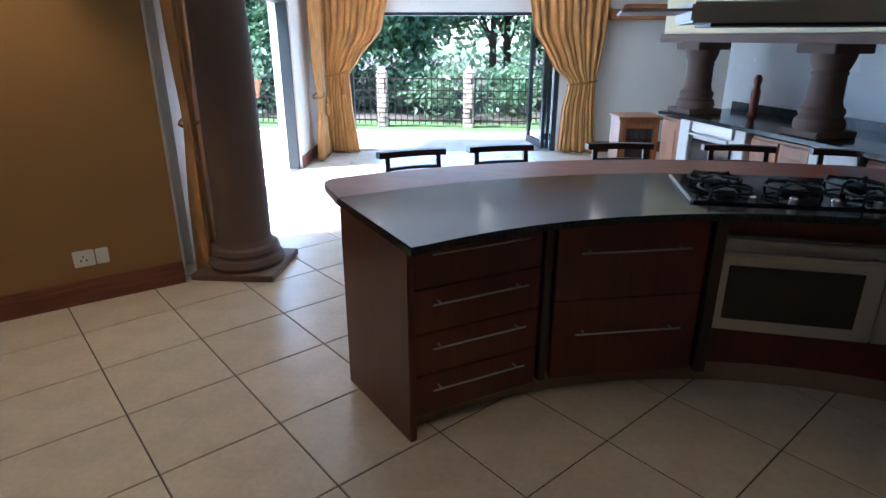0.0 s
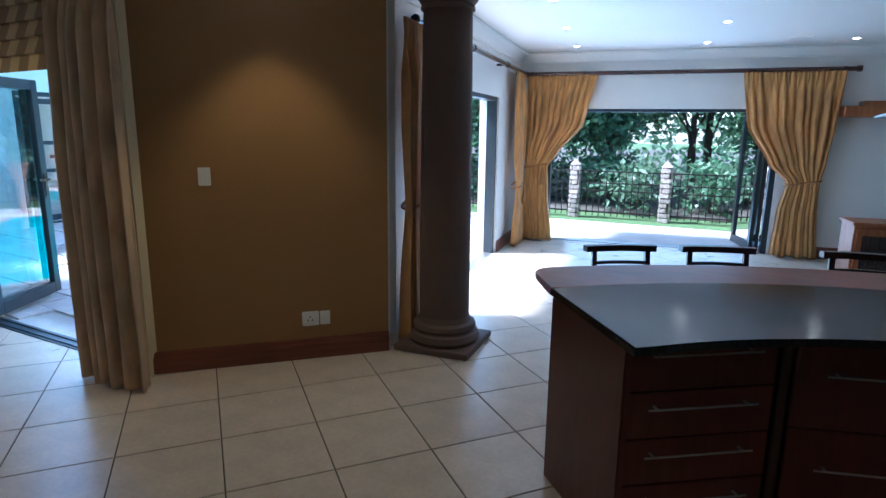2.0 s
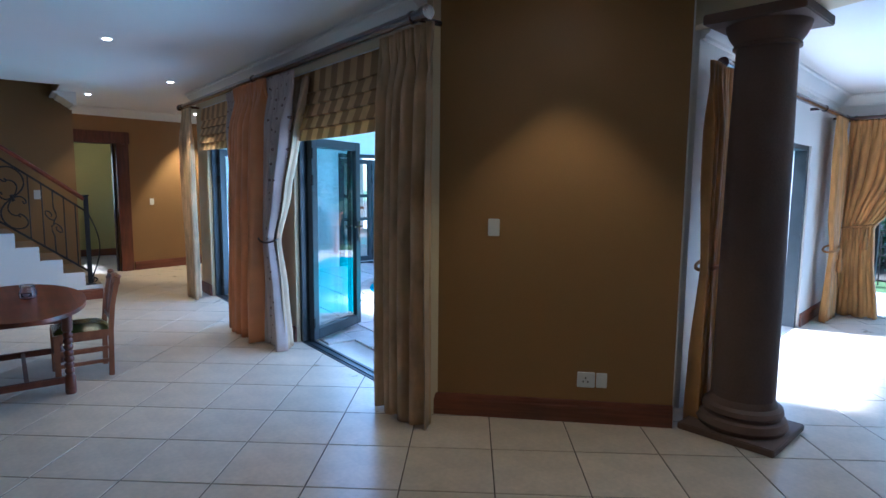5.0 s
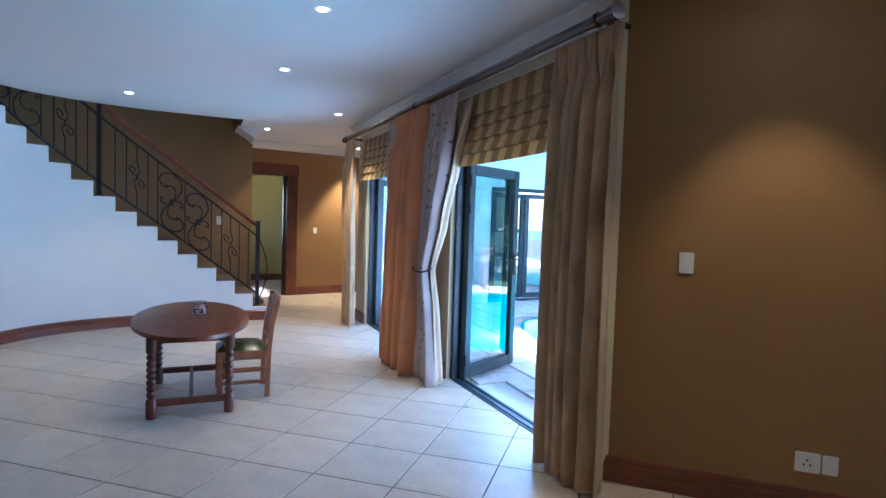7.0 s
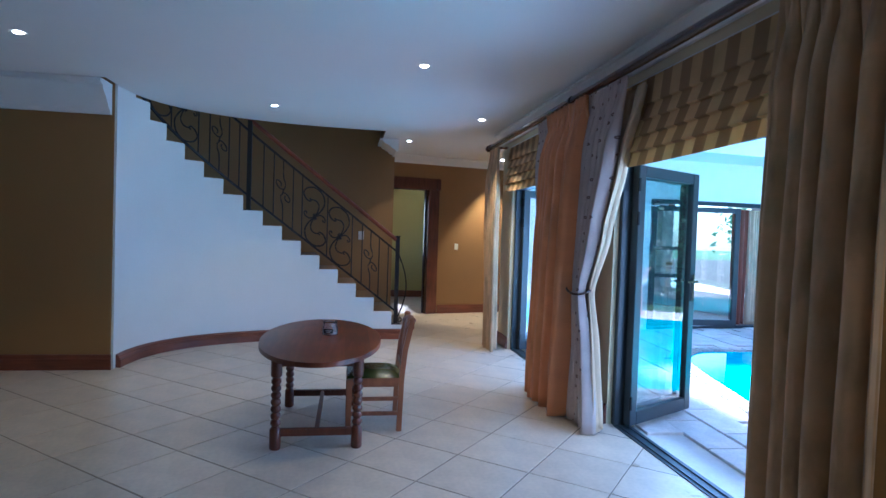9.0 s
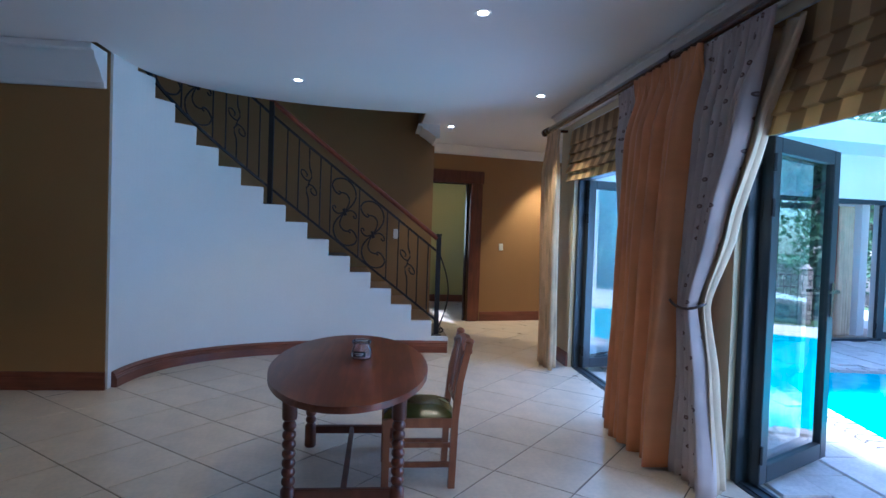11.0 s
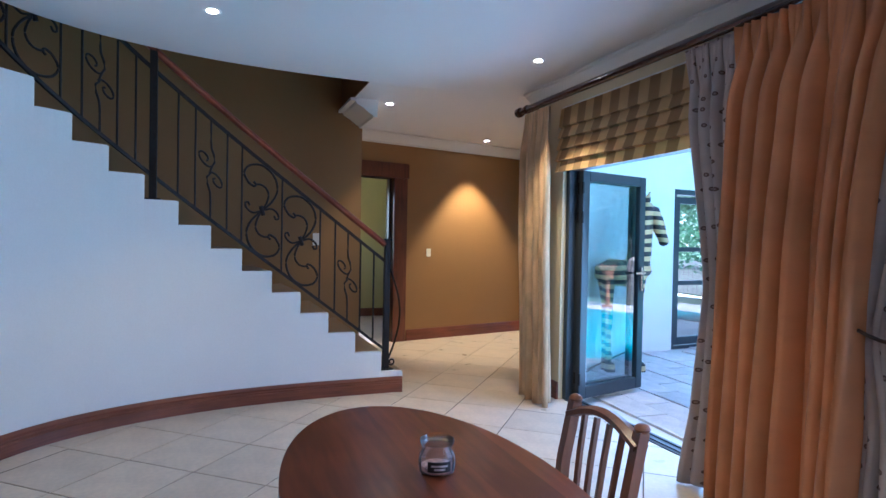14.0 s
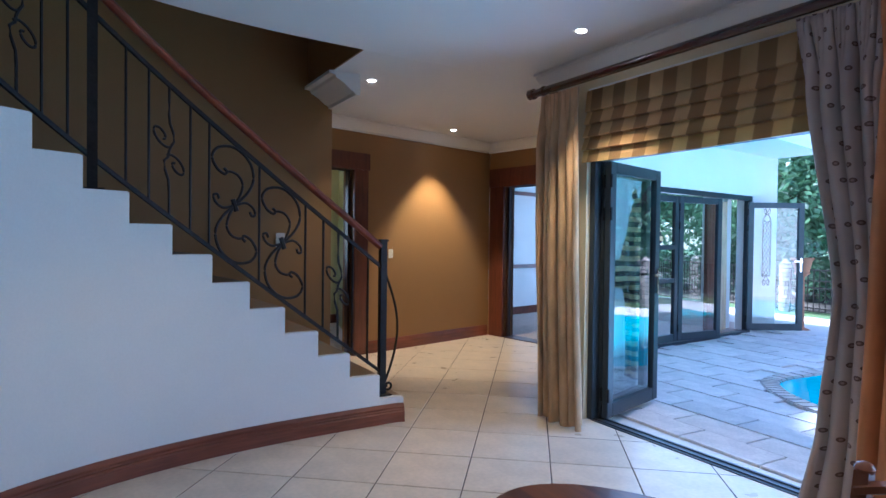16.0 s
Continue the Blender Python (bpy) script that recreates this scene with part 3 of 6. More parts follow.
solid("ceiling_hall", prism([(-13.6, 1.16), (-8.402, 1.16), (-8.402, 5.0), (-9, 9), (-13.6, 9)], CEIL_Z, CEIL_Z + 0.28), CEIL, "white hall ceiling", "ceiling")
solid("ceiling_kitchen", prism([(-1.95, 4.2), (5.1, 2.4), (5.1, 11), (-2.75, 9.2)], KITCHEN_CEIL, KITCHEN_CEIL + 0.3), CEIL, "white kitchen ceiling", "ceiling")
M_BEAM = pose(-1.26, 4.2, 0, 0, 0, -15)
solid("beam", box(-0.55, 6.6, -0.22, 0.22, 2.585, 2.95, 0.004), CREAM, "cream painted beam above the stone column", "beam", m=M_BEAM)
solid("roof", prism([(-6.4, -8.4), (5.4, -8.4), (5.4, 11.2), (-3.0, 9.5), (-2.2, 4.3), (-3.2, 3.0), (-8.1, 3.05), (-9.7, 5.0), (-10.3, 9.5), (-14, 9.5), (-14, 1.5), (-10.3, 1.5), (-10.3, 1.28), (-8.2, 1.28), (-8.1, 0.2), (-7.5, -1.0), (-6.4, -1.3)], 3.03, 3.2), CEIL, "flat roof slab", "roof")

# cornices: stepped and coved
CORN = [(0.0, -0.13), (0.03, -0.13), (0.035, -0.11), (0.05, -0.10), (0.075, -0.065), (0.11, -0.04), (0.115, -0.025), (0.14, -0.02), (0.14, 0.0), (0.0, 0.0)]
BIGCORN = [(0.0, -0.29), (0.04, -0.29), (0.05, -0.25), (0.08, -0.23), (0.14, -0.15), (0.21, -0.09), (0.22, -0.05), (0.27, -0.045), (0.27, 0.0), (0.0, 0.0)]


def cornice(points, z, prof=CORN):
    solid("cornice", sweep(points, [(o, z + h - 0.003) for o, h in prof]), CEIL, "white moulded plaster cornice", "cornice", smooth=True)


def along(m, *pts):
    return [tuple((m @ Vector((x, y, 0)))[:2]) for x, y in pts]


cornice(along(M_NORTH, (5.50, -0.003), (0.0, -0.003))[::1], CEIL_Z)
cornice(along(M_KFAR, (6.0, -0.003), (0.0, -0.003)), KITCHEN_CEIL)
cornice(along(M_KLEFT, (4.5, -0.003), (0.0, -0.003)), KITCHEN_CEIL)
cornice([(-6.717, -1.55), (-6.717, -7.9)], CEIL_Z, BIGCORN)
cornice(along(M_HALL, (1.9, -0.003), (0.0, -0.003)), CEIL_Z)
cornice(along(M_BACK, (3.4, -0.003), (0.2, -0.003)), CEIL_Z)
cornice([(-9.0, 1.385), (-9.64, 1.385)], CEIL_Z, [(o, h * 0.6) for o, h in BIGCORN])

# ---- skirtings ----
SK = [(0.0, 0.0), (0.022, 0.0), (0.022, 0.105), (0.016, 0.118), (0.017, 0.126), (0.010, 0.145), (0.0, 0.148)]


def skirting(points, prof=SK):
    solid("baseboard", sweep(points, prof), SKIRTING, "polished mahogany skirting board", "skirting")


skirting(along(M_DIAG, (1.60, -0.002), (0.02, -0.002)))
skirting(along(M_NORTH, (3.33, -0.002), (2.55, -0.002)))
skirting(along(M_NORTH, (0.48, -0.002), (0.0, -0.002)))
skirting(along(M_KLEFT, (4.5, -0.002), (3.36, -0.002)))
skirting(along(M_KFAR, (5.2, -0.002), (3.6, -0.002)))
skirting([(-6.718, -1.52), (-6.718, -7.9)])
skirting(along(M_BACK, (3.44, -0.002), (1.32, -0.002)))
STSK = [(0.0, 0.0), (-0.048, 0.0), (-0.048, 0.075), (-0.038, 0.083), (-0.040, 0.092), (-0.030, 0.098), (-0.032, 0.112), (-0.018, 0.126), (0.0, 0.132)]
line = [p for i, p in enumerate(STAIR) if i % 6 == 0 and p[0] < -6.74]
line[0] = (-8.38, 1.5)
bm = sweep(line[::-1], [(o, z) for o, z in STSK][::1])
solid("baseboard_stair", bm, SKIRTING, "curved mahogany skirting below the stairs", "skirting", smooth=True)


# ---- door casings in the hall ----
def casing(m, x0, x1, top, w, wr=None, depth=0.2):
    wr = wr or w
    t = thing("door_frame", "dark mahogany door casing round an open doorway", "door frame", m)
    part("jamb", box(x0 - w, x0, -0.03, depth + 0.01, 0, top, 0.008), SKIRT, t)
    part("jamb", box(x1, x1 + wr, -0.03, depth + 0.01, 0, top, 0.008), SKIRT, t)
    part("lintel", box(x0 - w - 0.02, x1 + wr + 0.02, -0.035, depth + 0.01, top, top + w, 0.008), SKIRT, t)
    part("stop", box(x0, x0 + 0.03, 0.06, 0.12, 0, top, 0.004), DARKWOOD, t)
    part("stop", box(x1 - 0.03, x1, 0.06, 0.12, 0, top, 0.004), DARKWOOD, t)
    return t


casing(M_BACK, 0.30, 1.10, 2.17, 0.20)
casing(M_HALL, 0.30, 1.5, 2.12, 0.26)
solid("threshold", box(0.3, 1.5, -0.02, 0.2, -0.004, 0.008), DARKWOOD, "dark threshold strip in the doorway", "threshold", m=M_HALL)

# ---- staircase ----
stair = thing("staircase", "curved white plastered staircase rising along a mustard wall", "staircase")
for n in range(1, 16):
    s0, s1 = step_s(n - 1), step_s(n)
    inner, middle, outer = [], [], []
    for k in range(5):
        p, d = stair_at(s0 + (s1 - s0) * k / 4)
        # outward is away from the room, to the right of the way down the hall
        q = p + Vector((d.y, -d.x)) * 1.0
        c = p + Vector((d.y, -d.x)) * 0.05
        inner.append((p.x, p.y))
        middle.append((c.x, c.y))
        outer.append((q.x, q.y))
    if n == 1:
        inner[0], middle[0], outer[0] = (-8.38, 1.5), (-8.43, 1.5), (-9.5, 1.5)
    top = RISE * n
    part("stringer", prism(inner + middle[::-1], -0.02, top, 0.006), WHITE, stair, "white plastered stepped edge")
    part("step", prism(middle + outer[::-1], -0.02, top - 0.004), TREAD, stair, "brown tiled step")
low = [stair_at(15 * GOING + (S_END - 15 * GOING) * k / 14) for k in range(15)]
bm = prism([(p.x, p.y) for p, d in low] + [(p.x + d.y * 0.12, p.y - d.x * 0.12) for p, d in low][::-1], -0.02, CEIL_Z + 0.02)
solid("wall_under_stairs", bm, WHITE, "curved white wall below the upper stairs", "wall", smooth=True)

# ---- ground ----
G = 90.0
solid("ground", box(-G, G, -G, G, -0.35, -0.13), LAWN, "green lawn round the house", "lawn")

# ---- stone column ----
def column(m, h, r, slab, label, base_z=0.0):
    t = thing("column", label, "column", m)
    part("base_slab", box(-slab / 2, slab / 2, -slab / 2, slab / 2, 0, 0.045, 0.006), STONE, t)
    rr = [(r * 1.36, 0.045), (r * 1.44, 0.075), (r * 1.36, 0.115), (r * 1.22, 0.125), (r * 1.20, 0.14), (r * 1.28, 0.155), (r * 1.24, 0.185), (r * 1.08, 0.2), (r * 1.0, 0.24)]
    part("base_ring", lathe(rr, 48), STONE, t, smooth=True)
    part("shaft", lathe([(r, 0.24), (r * 0.99, h * 0.4), (r * 0.95, h * 0.7), (r * 0.90, h - 0.2)], 48), STONE, t, smooth=True)
    part("capital_ring", lathe([(r * 0.9, h - 0.2), (r * 1.0, h - 0.195), (r * 1.0, h - 0.18), (r * 0.95, h - 0.17), (r * 1.1, h - 0.13), (r * 1.2, h - 0.09), (r * 1.24, h - 0.06)], 48), STONE, t, smooth=True)
    part("capital_slab", box(-slab * 0.48, slab * 0.48, -slab * 0.48, slab * 0.48, h - 0.06, h, 0.006), STONE, t)
    return t


column(pose(-1.26, 4.2, 0, 0, 0, 6), 2.585, 0.187, 0.575, "brown sandstone column with moulded base and capital")

# ---- sockets and switches ----
def plate(m, w, h, kind, label, cat="light switch"):
    t = thing("wall_socket" if kind == "socket" else "light_switch", label, cat, m)
    part("plate", box(-w / 2, w / 2, -0.010, -0.001, -h / 2, h / 2, 0.004), PLASTIC, t)
    if kind == "socket":
        # The holes are small dark boxes on the plate, their shade put into the colour.
        for x, z in ((-0.018, -0.012), (0.012, -0.012), (-0.003, 0.012)):
            part("hole", box(x - 0.004, x + 0.004, -0.0125, -0.009, z - 0.006, z + 0.006), HOLE_SHADE, t)
        part("rocker", box(0.022, 0.036, -0.014, -0.009, 0.008, 0.03, 0.002), PLASTIC, t)
    else:
        part("rocker", box(-w * 0.24, w * 0.24, -0.014, -0.009, -h * 0.25, h * 0.25, 0.002), PLASTIC, t)
    return t


def on_diag(x, z):
    return M_DIAG @ pose(x, 0, z)


plate(on_diag(0.42, 1.285), 0.075, 0.115, "switch", "white plastic light switch on mustard wall")
plate(on_diag(1.045, 0.29), 0.115, 0.105, "socket", "white square power socket on mustard wall", "socket")
plate(on_diag(1.145, 0.29), 0.07, 0.10, "box", "white plastic junction box on mustard wall", "socket")
plate(M_BACK @ pose(1.66, 0, 1.19), 0.07, 0.11, "switch", "white light switch on mustard hall wall")
plate(pose(-9.62, 0.9, 1.35, 0, 0, 90), 0.08, 0.13, "switch", "white light switch on the stair wall")

# ---- curtains of the dining side ----
ROD_Y, ROD_ZZ = 2.49, 2.545


def curtain_rod(a, b, r, label, brackets):
    t = thing("curtain_rod", label, "curtain rod")
    a, b = Vector(a), Vector(b)
    d = (b - a).normalized()
    part("pole", tube([a, b], r, 14), ROD, t, smooth=True)
    for e, s in ((a, -1), (b, 1)):
        part("finial", tube([e, e + d * 0.012 * s, e + d * 0.03 * s, e + d * 0.05 * s], r * 1.35, 14), ROD, t, smooth=True)
    n = Vector((-d.y, d.x, 0))
    for f in brackets:
        p = a + (b - a) * f
        part("bracket", tube([p + n * 0.0, p + n * 0.21], r * 0.55, 8), ROD, t)
        part("ring", tube([p - d * 0.012, p + d * 0.012], r * 1.25, 14), ROD, t, smooth=True)
    return t


curtain_rod((-8.08, ROD_Y, ROD_ZZ), (-2.42, ROD_Y, ROD_ZZ), 0.031, "dark polished wooden curtain pole along the wall", (0.02, 0.5, 0.98))
M_C = pose(0, ROD_Y, 0)
curtain("beige_curtain", [(2.50, -2.94, -2.37, 0.9, -0.03), (1.2, -2.96, -2.40, 1.1, -0.03), (0.02, -3.0, -2.44, 1.2, -0.06)], 6, BEIGE, "full-length beige curtain beside the mustard wall", M_C, 0.05, "beige curtains", 0.12, 3, back=LINING)
curtain("beige_curtain", [(2.50, -7.98, -7.58, 0.8, 0.0), (1.2, -7.97, -7.56, 1.0, 0.0), (0.02, -7.93, -7.50, 1.1, 0.0)], 5, BEIGE, "full-length pale beige curtain beside the passage", M_C, 0.05, "beige curtains", 0.12, 4, back=LINING)
curtain("orange_curtain", [(2.50, -5.69, -4.84, 0.9, 0.03), (1.3, -5.71, -4.95, 1.0, 0.05), (0.02, -5.74, -4.99, 1.1, 0.06)], 8, ORANGE, "full-length burnt orange curtain between the patio doors", M_C, 0.09, "", 0.12, 5)
curtain("dotted_curtain", [(2.50, -6.07, -5.66, 0.7, 0.0), (2.15, -6.02, -5.68, 0.8, 0.0), (1.15, -5.86, -5.64, 0.8, 0.0), (0.5, -5.92, -5.62, 1.0, 0.0), (0.02, -6.02, -5.60, 1.1, 0.0)], 5, DOTS, "grey curtain with small ring pattern beside orange one", M_C, 0.045, "dotted curtains", 0.25, 6, back=LINING)
curtain("dotted_curtain", [(2.50, -5.00, -4.28, 0.8, 0.0), (2.0, -5.02, -4.46, 0.9, 0.0), (1.45, -5.04, -4.68, 0.8, 0.0), (1.02, -5.02, -4.85, 0.5, 0.02), (0.6, -5.02, -4.74, 0.8, 0.0), (0.02, -5.10, -4.62, 1.0, 0.0)], 7, DOTS, "grey ring-patterned curtain tied back at waist height", M_C, 0.045, "dotted curtains", 0.25, 7, back=LINING)
curtain("lining_curtain", [(2.44, -4.72, -4.18, 0.7, -0.10), (2.0, -4.72, -4.42, 0.9, -0.09), (1.45, -4.82, -4.64, 0.8, -0.08), (1.02, -4.92, -4.82, 0.5, -0.05), (0.6, -4.88, -4.72, 0.8, -0.06), (0.03, -4.92, -4.62, 1.0, -0.06)], 5, LINING, "cream curtain lining tied back at waist height", M_C, 0.035, "", 0, 8)
bm = tube([(-4.93 + 0.12 * math.cos(a), ROD_Y + 0.10 * math.sin(a), 1.02 + 0.02 * math.sin(a * 2)) for a in [2 * math.pi * k / 20 for k in range(21)]], 0.008, 8)
solid("curtain_tie", bm, DARKWOOD, "dark cord tie round a grey curtain", "curtain tie", kind="", smooth=True)


def roman_blind(x0, x1, y, z0, z1, label):
    t = thing("roman_blind", label, "blind")
    me_v, me_f, uv = [], [], []
    zs = [(z1, 0.0)]
    folds = 4
    for k in range(folds):
        a = z1 - (z1 - z0) * (0.28 + 0.72 * k / folds)
        b = z1 - (z1 - z0) * (0.28 + 0.72 * (k + 1) / folds)
        zs += [(a, -0.02 - 0.012 * k), (a - 0.006, 0.004 - 0.01 * k)]
    zs += [(z0, -0.05)]
    cols = 24
    for z, o in zs:
        for i in range(cols + 1):
            u = i / cols
            me_v.append((x0 + (x1 - x0) * u, y + o, z - 0.012 * math.sin(math.pi * u) * (1 if z < z1 else 0)))
            uv.append(((x1 - x0) * u, z))
    for j in range(len(zs) - 1):
        for i in range(cols):
            a = j * (cols + 1) + i
            me_f.append((a, a + 1, a + cols + 2, a + cols + 1))
    me = bpy.data.meshes.new("cloth")
    me.from_pydata(me_v, [], me_f)
    lay = me.uv_layers.new(name="cloth")
    for p in me.polygons:
        for li in p.loop_indices:
            lay.data[li].uv = uv[me.loops[li].vertex_index]
    me.materials.append(STRIPE)
    ob = new("cloth", me)
    ob.parent = t
    so = ob.modifiers.new("thickness", "SOLIDIFY")
    so.thickness = 0.005
    part("headrail", box(x0, x1, y + 0.008, y + 0.05, z1 - 0.03, z1 + 0.02, 0.004), WHITE, t)
    return t


roman_blind(-4.80, -2.86, 2.655, 1.93, 2.50, "striped brown and gold roman blind half raised")
roman_blind(-7.66, -5.75, 2.655, 1.96, 2.50, "striped brown and gold roman blind half raised")


# ---- folding patio doors ----
def glazed_leaf(t, name, w, h, th=0.05, stile=0.085, bars=(), handle=True, m=None, label=""):
    leaf = new(name)
    leaf.parent = t
    leaf.matrix_local = m if m is not None else Matrix()
    fr = bmesh.new()
    box(0, stile, -th / 2, th / 2, 0.02, h, 0.004, fr)
    box(w - stile, w, -th / 2, th / 2, 0.02, h, 0.004, fr)
    box(stile, w - stile, -th / 2, th / 2, 0.02, 0.02 + stile * 1.2, 0.003, fr)
    box(stile, w - stile, -th / 2, th / 2, h - stile, h, 0.003, fr)
    for z in bars:
        box(stile, w - stile, -th / 2, th / 2, z - 0.03, z + 0.03, 0.003, fr)
    part("leaf_frame", fr, ALU, leaf)
    gb_ = bmesh.new()
    gb_.faces.new([gb_.verts.new(c) for c in ((stile - 0.005, 0, 0.1), (w - stile + 0.005, 0, 0.1), (w - stile + 0.005, 0, h - stile + 0.005), (stile - 0.005, 0, h - stile + 0.005))])
    pane = part("pane", gb_, GLASS, leaf)
    pane.visible_shadow = False
    if handle:
        hb = bmesh.new()
        for s in (-1, 1):
            box(w - 0.06, w - 0.03, s * (th / 2 + 0.008) - 0.006, s * (th / 2 + 0.008) + 0.006, 0.93, 1.15, 0.003, hb)
            box(w - 0.17, w - 0.035, s * (th / 2 + 0.04) - 0.008, s * (th / 2 + 0.04) + 0.008, 1.085, 1.107, 0.004, hb)
            box(w - 0.055, w - 0.035, s * (th / 2 + 0.025) - 0.022, s * (th / 2 + 0.025) + 0.022, 1.085, 1.107, 0.003, hb)
        part("handle", hb, CHROME, leaf, "chrome lever handle")
    hg = bmesh.new()
    for z in (0.15, h - 0.2, h - 0.45):
        tube([(-0.012, -th / 2 - 0.01, z), (-0.012, -th / 2 - 0.01, z + 0.1)], 0.012, 8, hg)
    part("hinge", hg, BLACKMETAL, leaf)
    return leaf


def folding_door(x0, x1, ang, label, w=0.86, h=1.985):
    t = thing("folding_door", label, "patio door", pose(x0, 2.80, 0))
    wd = x1 - x0
    part("jamb", box(-0.01, 0.05, -0.04, 0.08, 0.0, 2.045, 0.004), ALU, t)
    part("jamb", box(wd - 0.05, wd + 0.01, -0.04, 0.08, 0.0, 2.045, 0.004), ALU, t)
    part("head", box(0.05, wd - 0.05, -0.04, 0.08, 1.99, 2.045, 0.004), ALU, t)
    tr = bmesh.new()
    box(0.05, wd - 0.05, -0.045, 0.085, -0.012, 0.006, 0, tr)
    box(0.05, wd - 0.05, -0.02, -0.005, 0.006, 0.014, 0, tr)
    box(0.05, wd - 0.05, 0.045, 0.06, 0.006, 0.014, 0, tr)
    part("track", tr, ALU, t)
    glazed_leaf(t, "leaf", w, h, m=pose(0.115, 0.03, 0, 0, 0, ang))
    glazed_leaf(t, "leaf", w, h, handle=False, m=pose(0.045, 0.03, 0, 0, 0, ang + 2))
    return t


folding_door(-4.87, -2.90, 119, "open glazed folding patio door in dark aluminium frame")
folding_door(-7.72, -5.65, 104, "open glazed folding patio door in dark aluminium frame")

# ---- stair railing ----
def nose(s):
    return RISE * (s / GOING + 1)


rail = thing("stair_railing", "black wrought iron stair railing with wooden handrail", "railing")
OFF = 0.10


def rp(s, h, off=OFF):
    p, d = stair_at(s)
    return Vector((p.x + d.y * off, p.y - d.x * off, nose(s) + h))


S_NEW, S_POST, S_FAR = 0.13, 2.02, 3.85
for a, b in ((S_NEW, S_POST), (S_POST, S_FAR)):
    seg = [a + (b - a) * k / 24 for k in range(25)]
    part("bottom_rail", tube([rp(s, 0.07) for s in seg], 0.017, 4), IRON, rail)
    part("top_rail", tube([rp(s, 0.87) for s in seg], 0.017, 4), IRON, rail)
seg = [S_NEW + 0.02 + (S_FAR - S_NEW) * k / 40 for k in range(41)]
part("handrail", tube([rp(s, 1.02) for s in seg], 0.032, 10, flat=0.85), TOPWOOD, rail, "polished red wooden handrail", smooth=True)
for s, z0, z1 in ((S_NEW, RISE, RISE + 1.19), (S_POST, RISE * 9, RISE * 9 + 1.16)):
    p = rp(s, 0)
    b = box(p.x - 0.026, p.x + 0.026, p.y - 0.026, p.y + 0.026, z0, z1 - 0.02, 0.003)
    box(p.x - 0.034, p.x + 0.034, p.y - 0.034, p.y + 0.034, z1 - 0.02, z1, 0.004, b)
    box(p.x - 0.06, p.x + 0.06, p.y - 0.06, p.y + 0.06, z0, z0 + 0.012, 0.003, b)
    part("newel_post", b, IRON, rail)


def spiral(cx, cz, r, a0, turns, n=22, k=0.28):
    """Points of a scroll that winds inward from angle a0."""
    return [(cx + r * (1 - (1 - k) * i / n) * math.cos(a0 + turns * 2 * math.pi * i / n), cz + r * (1 - (1 - k) * i / n) * math.sin(a0 + turns * 2 * math.pi * i / n)) for i in range(n + 1)]


def flat_curve(pts, s0, slope_h, r=0.0075):
    """A bar bent in the railing's own surface: pts are (along, height above the bottom rail)."""
    return tube([rp(s0 + x, 0.07 + z) - Vector((0, 0, 0)) for x, z in pts], r, 6)


def baluster(s):
    part("baluster", tube([rp(s, 0.07), rp(s, 0.87)], 0.0085, 6), IRON, rail)


def s_baluster(s):
    pts = [(0, 0)] + [(0, 0.08 * k) for k in range(1, 3)] + [(0.004, 0.22), (0.024, 0.27), (0.028, 0.32), (0.005, 0.36), (0.0, 0.40), (-0.012, 0.44), (-0.028, 0.48), (-0.024, 0.53), (-0.004, 0.57), (0, 0.62), (0, 0.7), (0, 0.80)]
    part("baluster", flat_curve(pts, s, 0, 0.0085), IRON, rail, "baluster with small twin scrolls")
    part("scroll", flat_curve(spiral(-0.042, 0.34, 0.06, 0.4, 1.1), s, 0, 0.008), IRON, rail)
    part("scroll", flat_curve(spiral(0.044, 0.46, 0.06, 3.5, 1.1), s, 0, 0.008), IRON, rail)


def soft_line(p, n=6):
    """A smooth line through the given points."""
    out = []
    for i in range(len(p) - 1):
        a, b, c, d = p[max(i - 1, 0)], p[i], p[i + 1], p[min(i + 2, len(p) - 1)]
        for k in range(n):
            t = k / n
            out.append(tuple(0.5 * (2 * b[q] + (c[q] - a[q]) * t + (2 * a[q] - 5 * b[q] + 4 * c[q] - d[q]) * t * t + (3 * b[q] - a[q] - 3 * c[q] + d[q]) * t ** 3) for q in (0, 1)))
    return out + [p[-1]]


# one half of the large scroll; the other half is its half turn
OUTER = [(0, 0), (-0.079, 0.14), (-0.121, 0.27), (-0.092, 0.365), (0.0, 0.375), (0.10, 0.295), (0.143, 0.2), (0.113, 0.148), (0.066, 0.15), (0.052, 0.178), (0.07, 0.185)]
INNER = [(0, 0), (-0.036, 0.097), (-0.05, 0.178), (-0.021, 0.213), (0.028, 0.197), (0.058, 0.165)]
CURL = [(0, 0), (0.07, -0.072), (0.118, -0.078), (0.134, -0.046), (0.112, -0.018), (0.098, -0.036)]


def big_scroll(s):
    for half_line, r in ((OUTER, 0.0095), (INNER, 0.0085), (CURL, 0.0085)):
        line_ = [(-x, 0.395 - z) for x, z in half_line[::-1]] + [(x, 0.395 + z) for x, z in half_line[1:]]
        part("scroll", flat_curve(soft_line(line_), s, 0, r), IRON, rail)
    part("collar", flat_curve([(-0.012, 0.365), (0.012, 0.425)], s, 0, 0.017), IRON, rail)


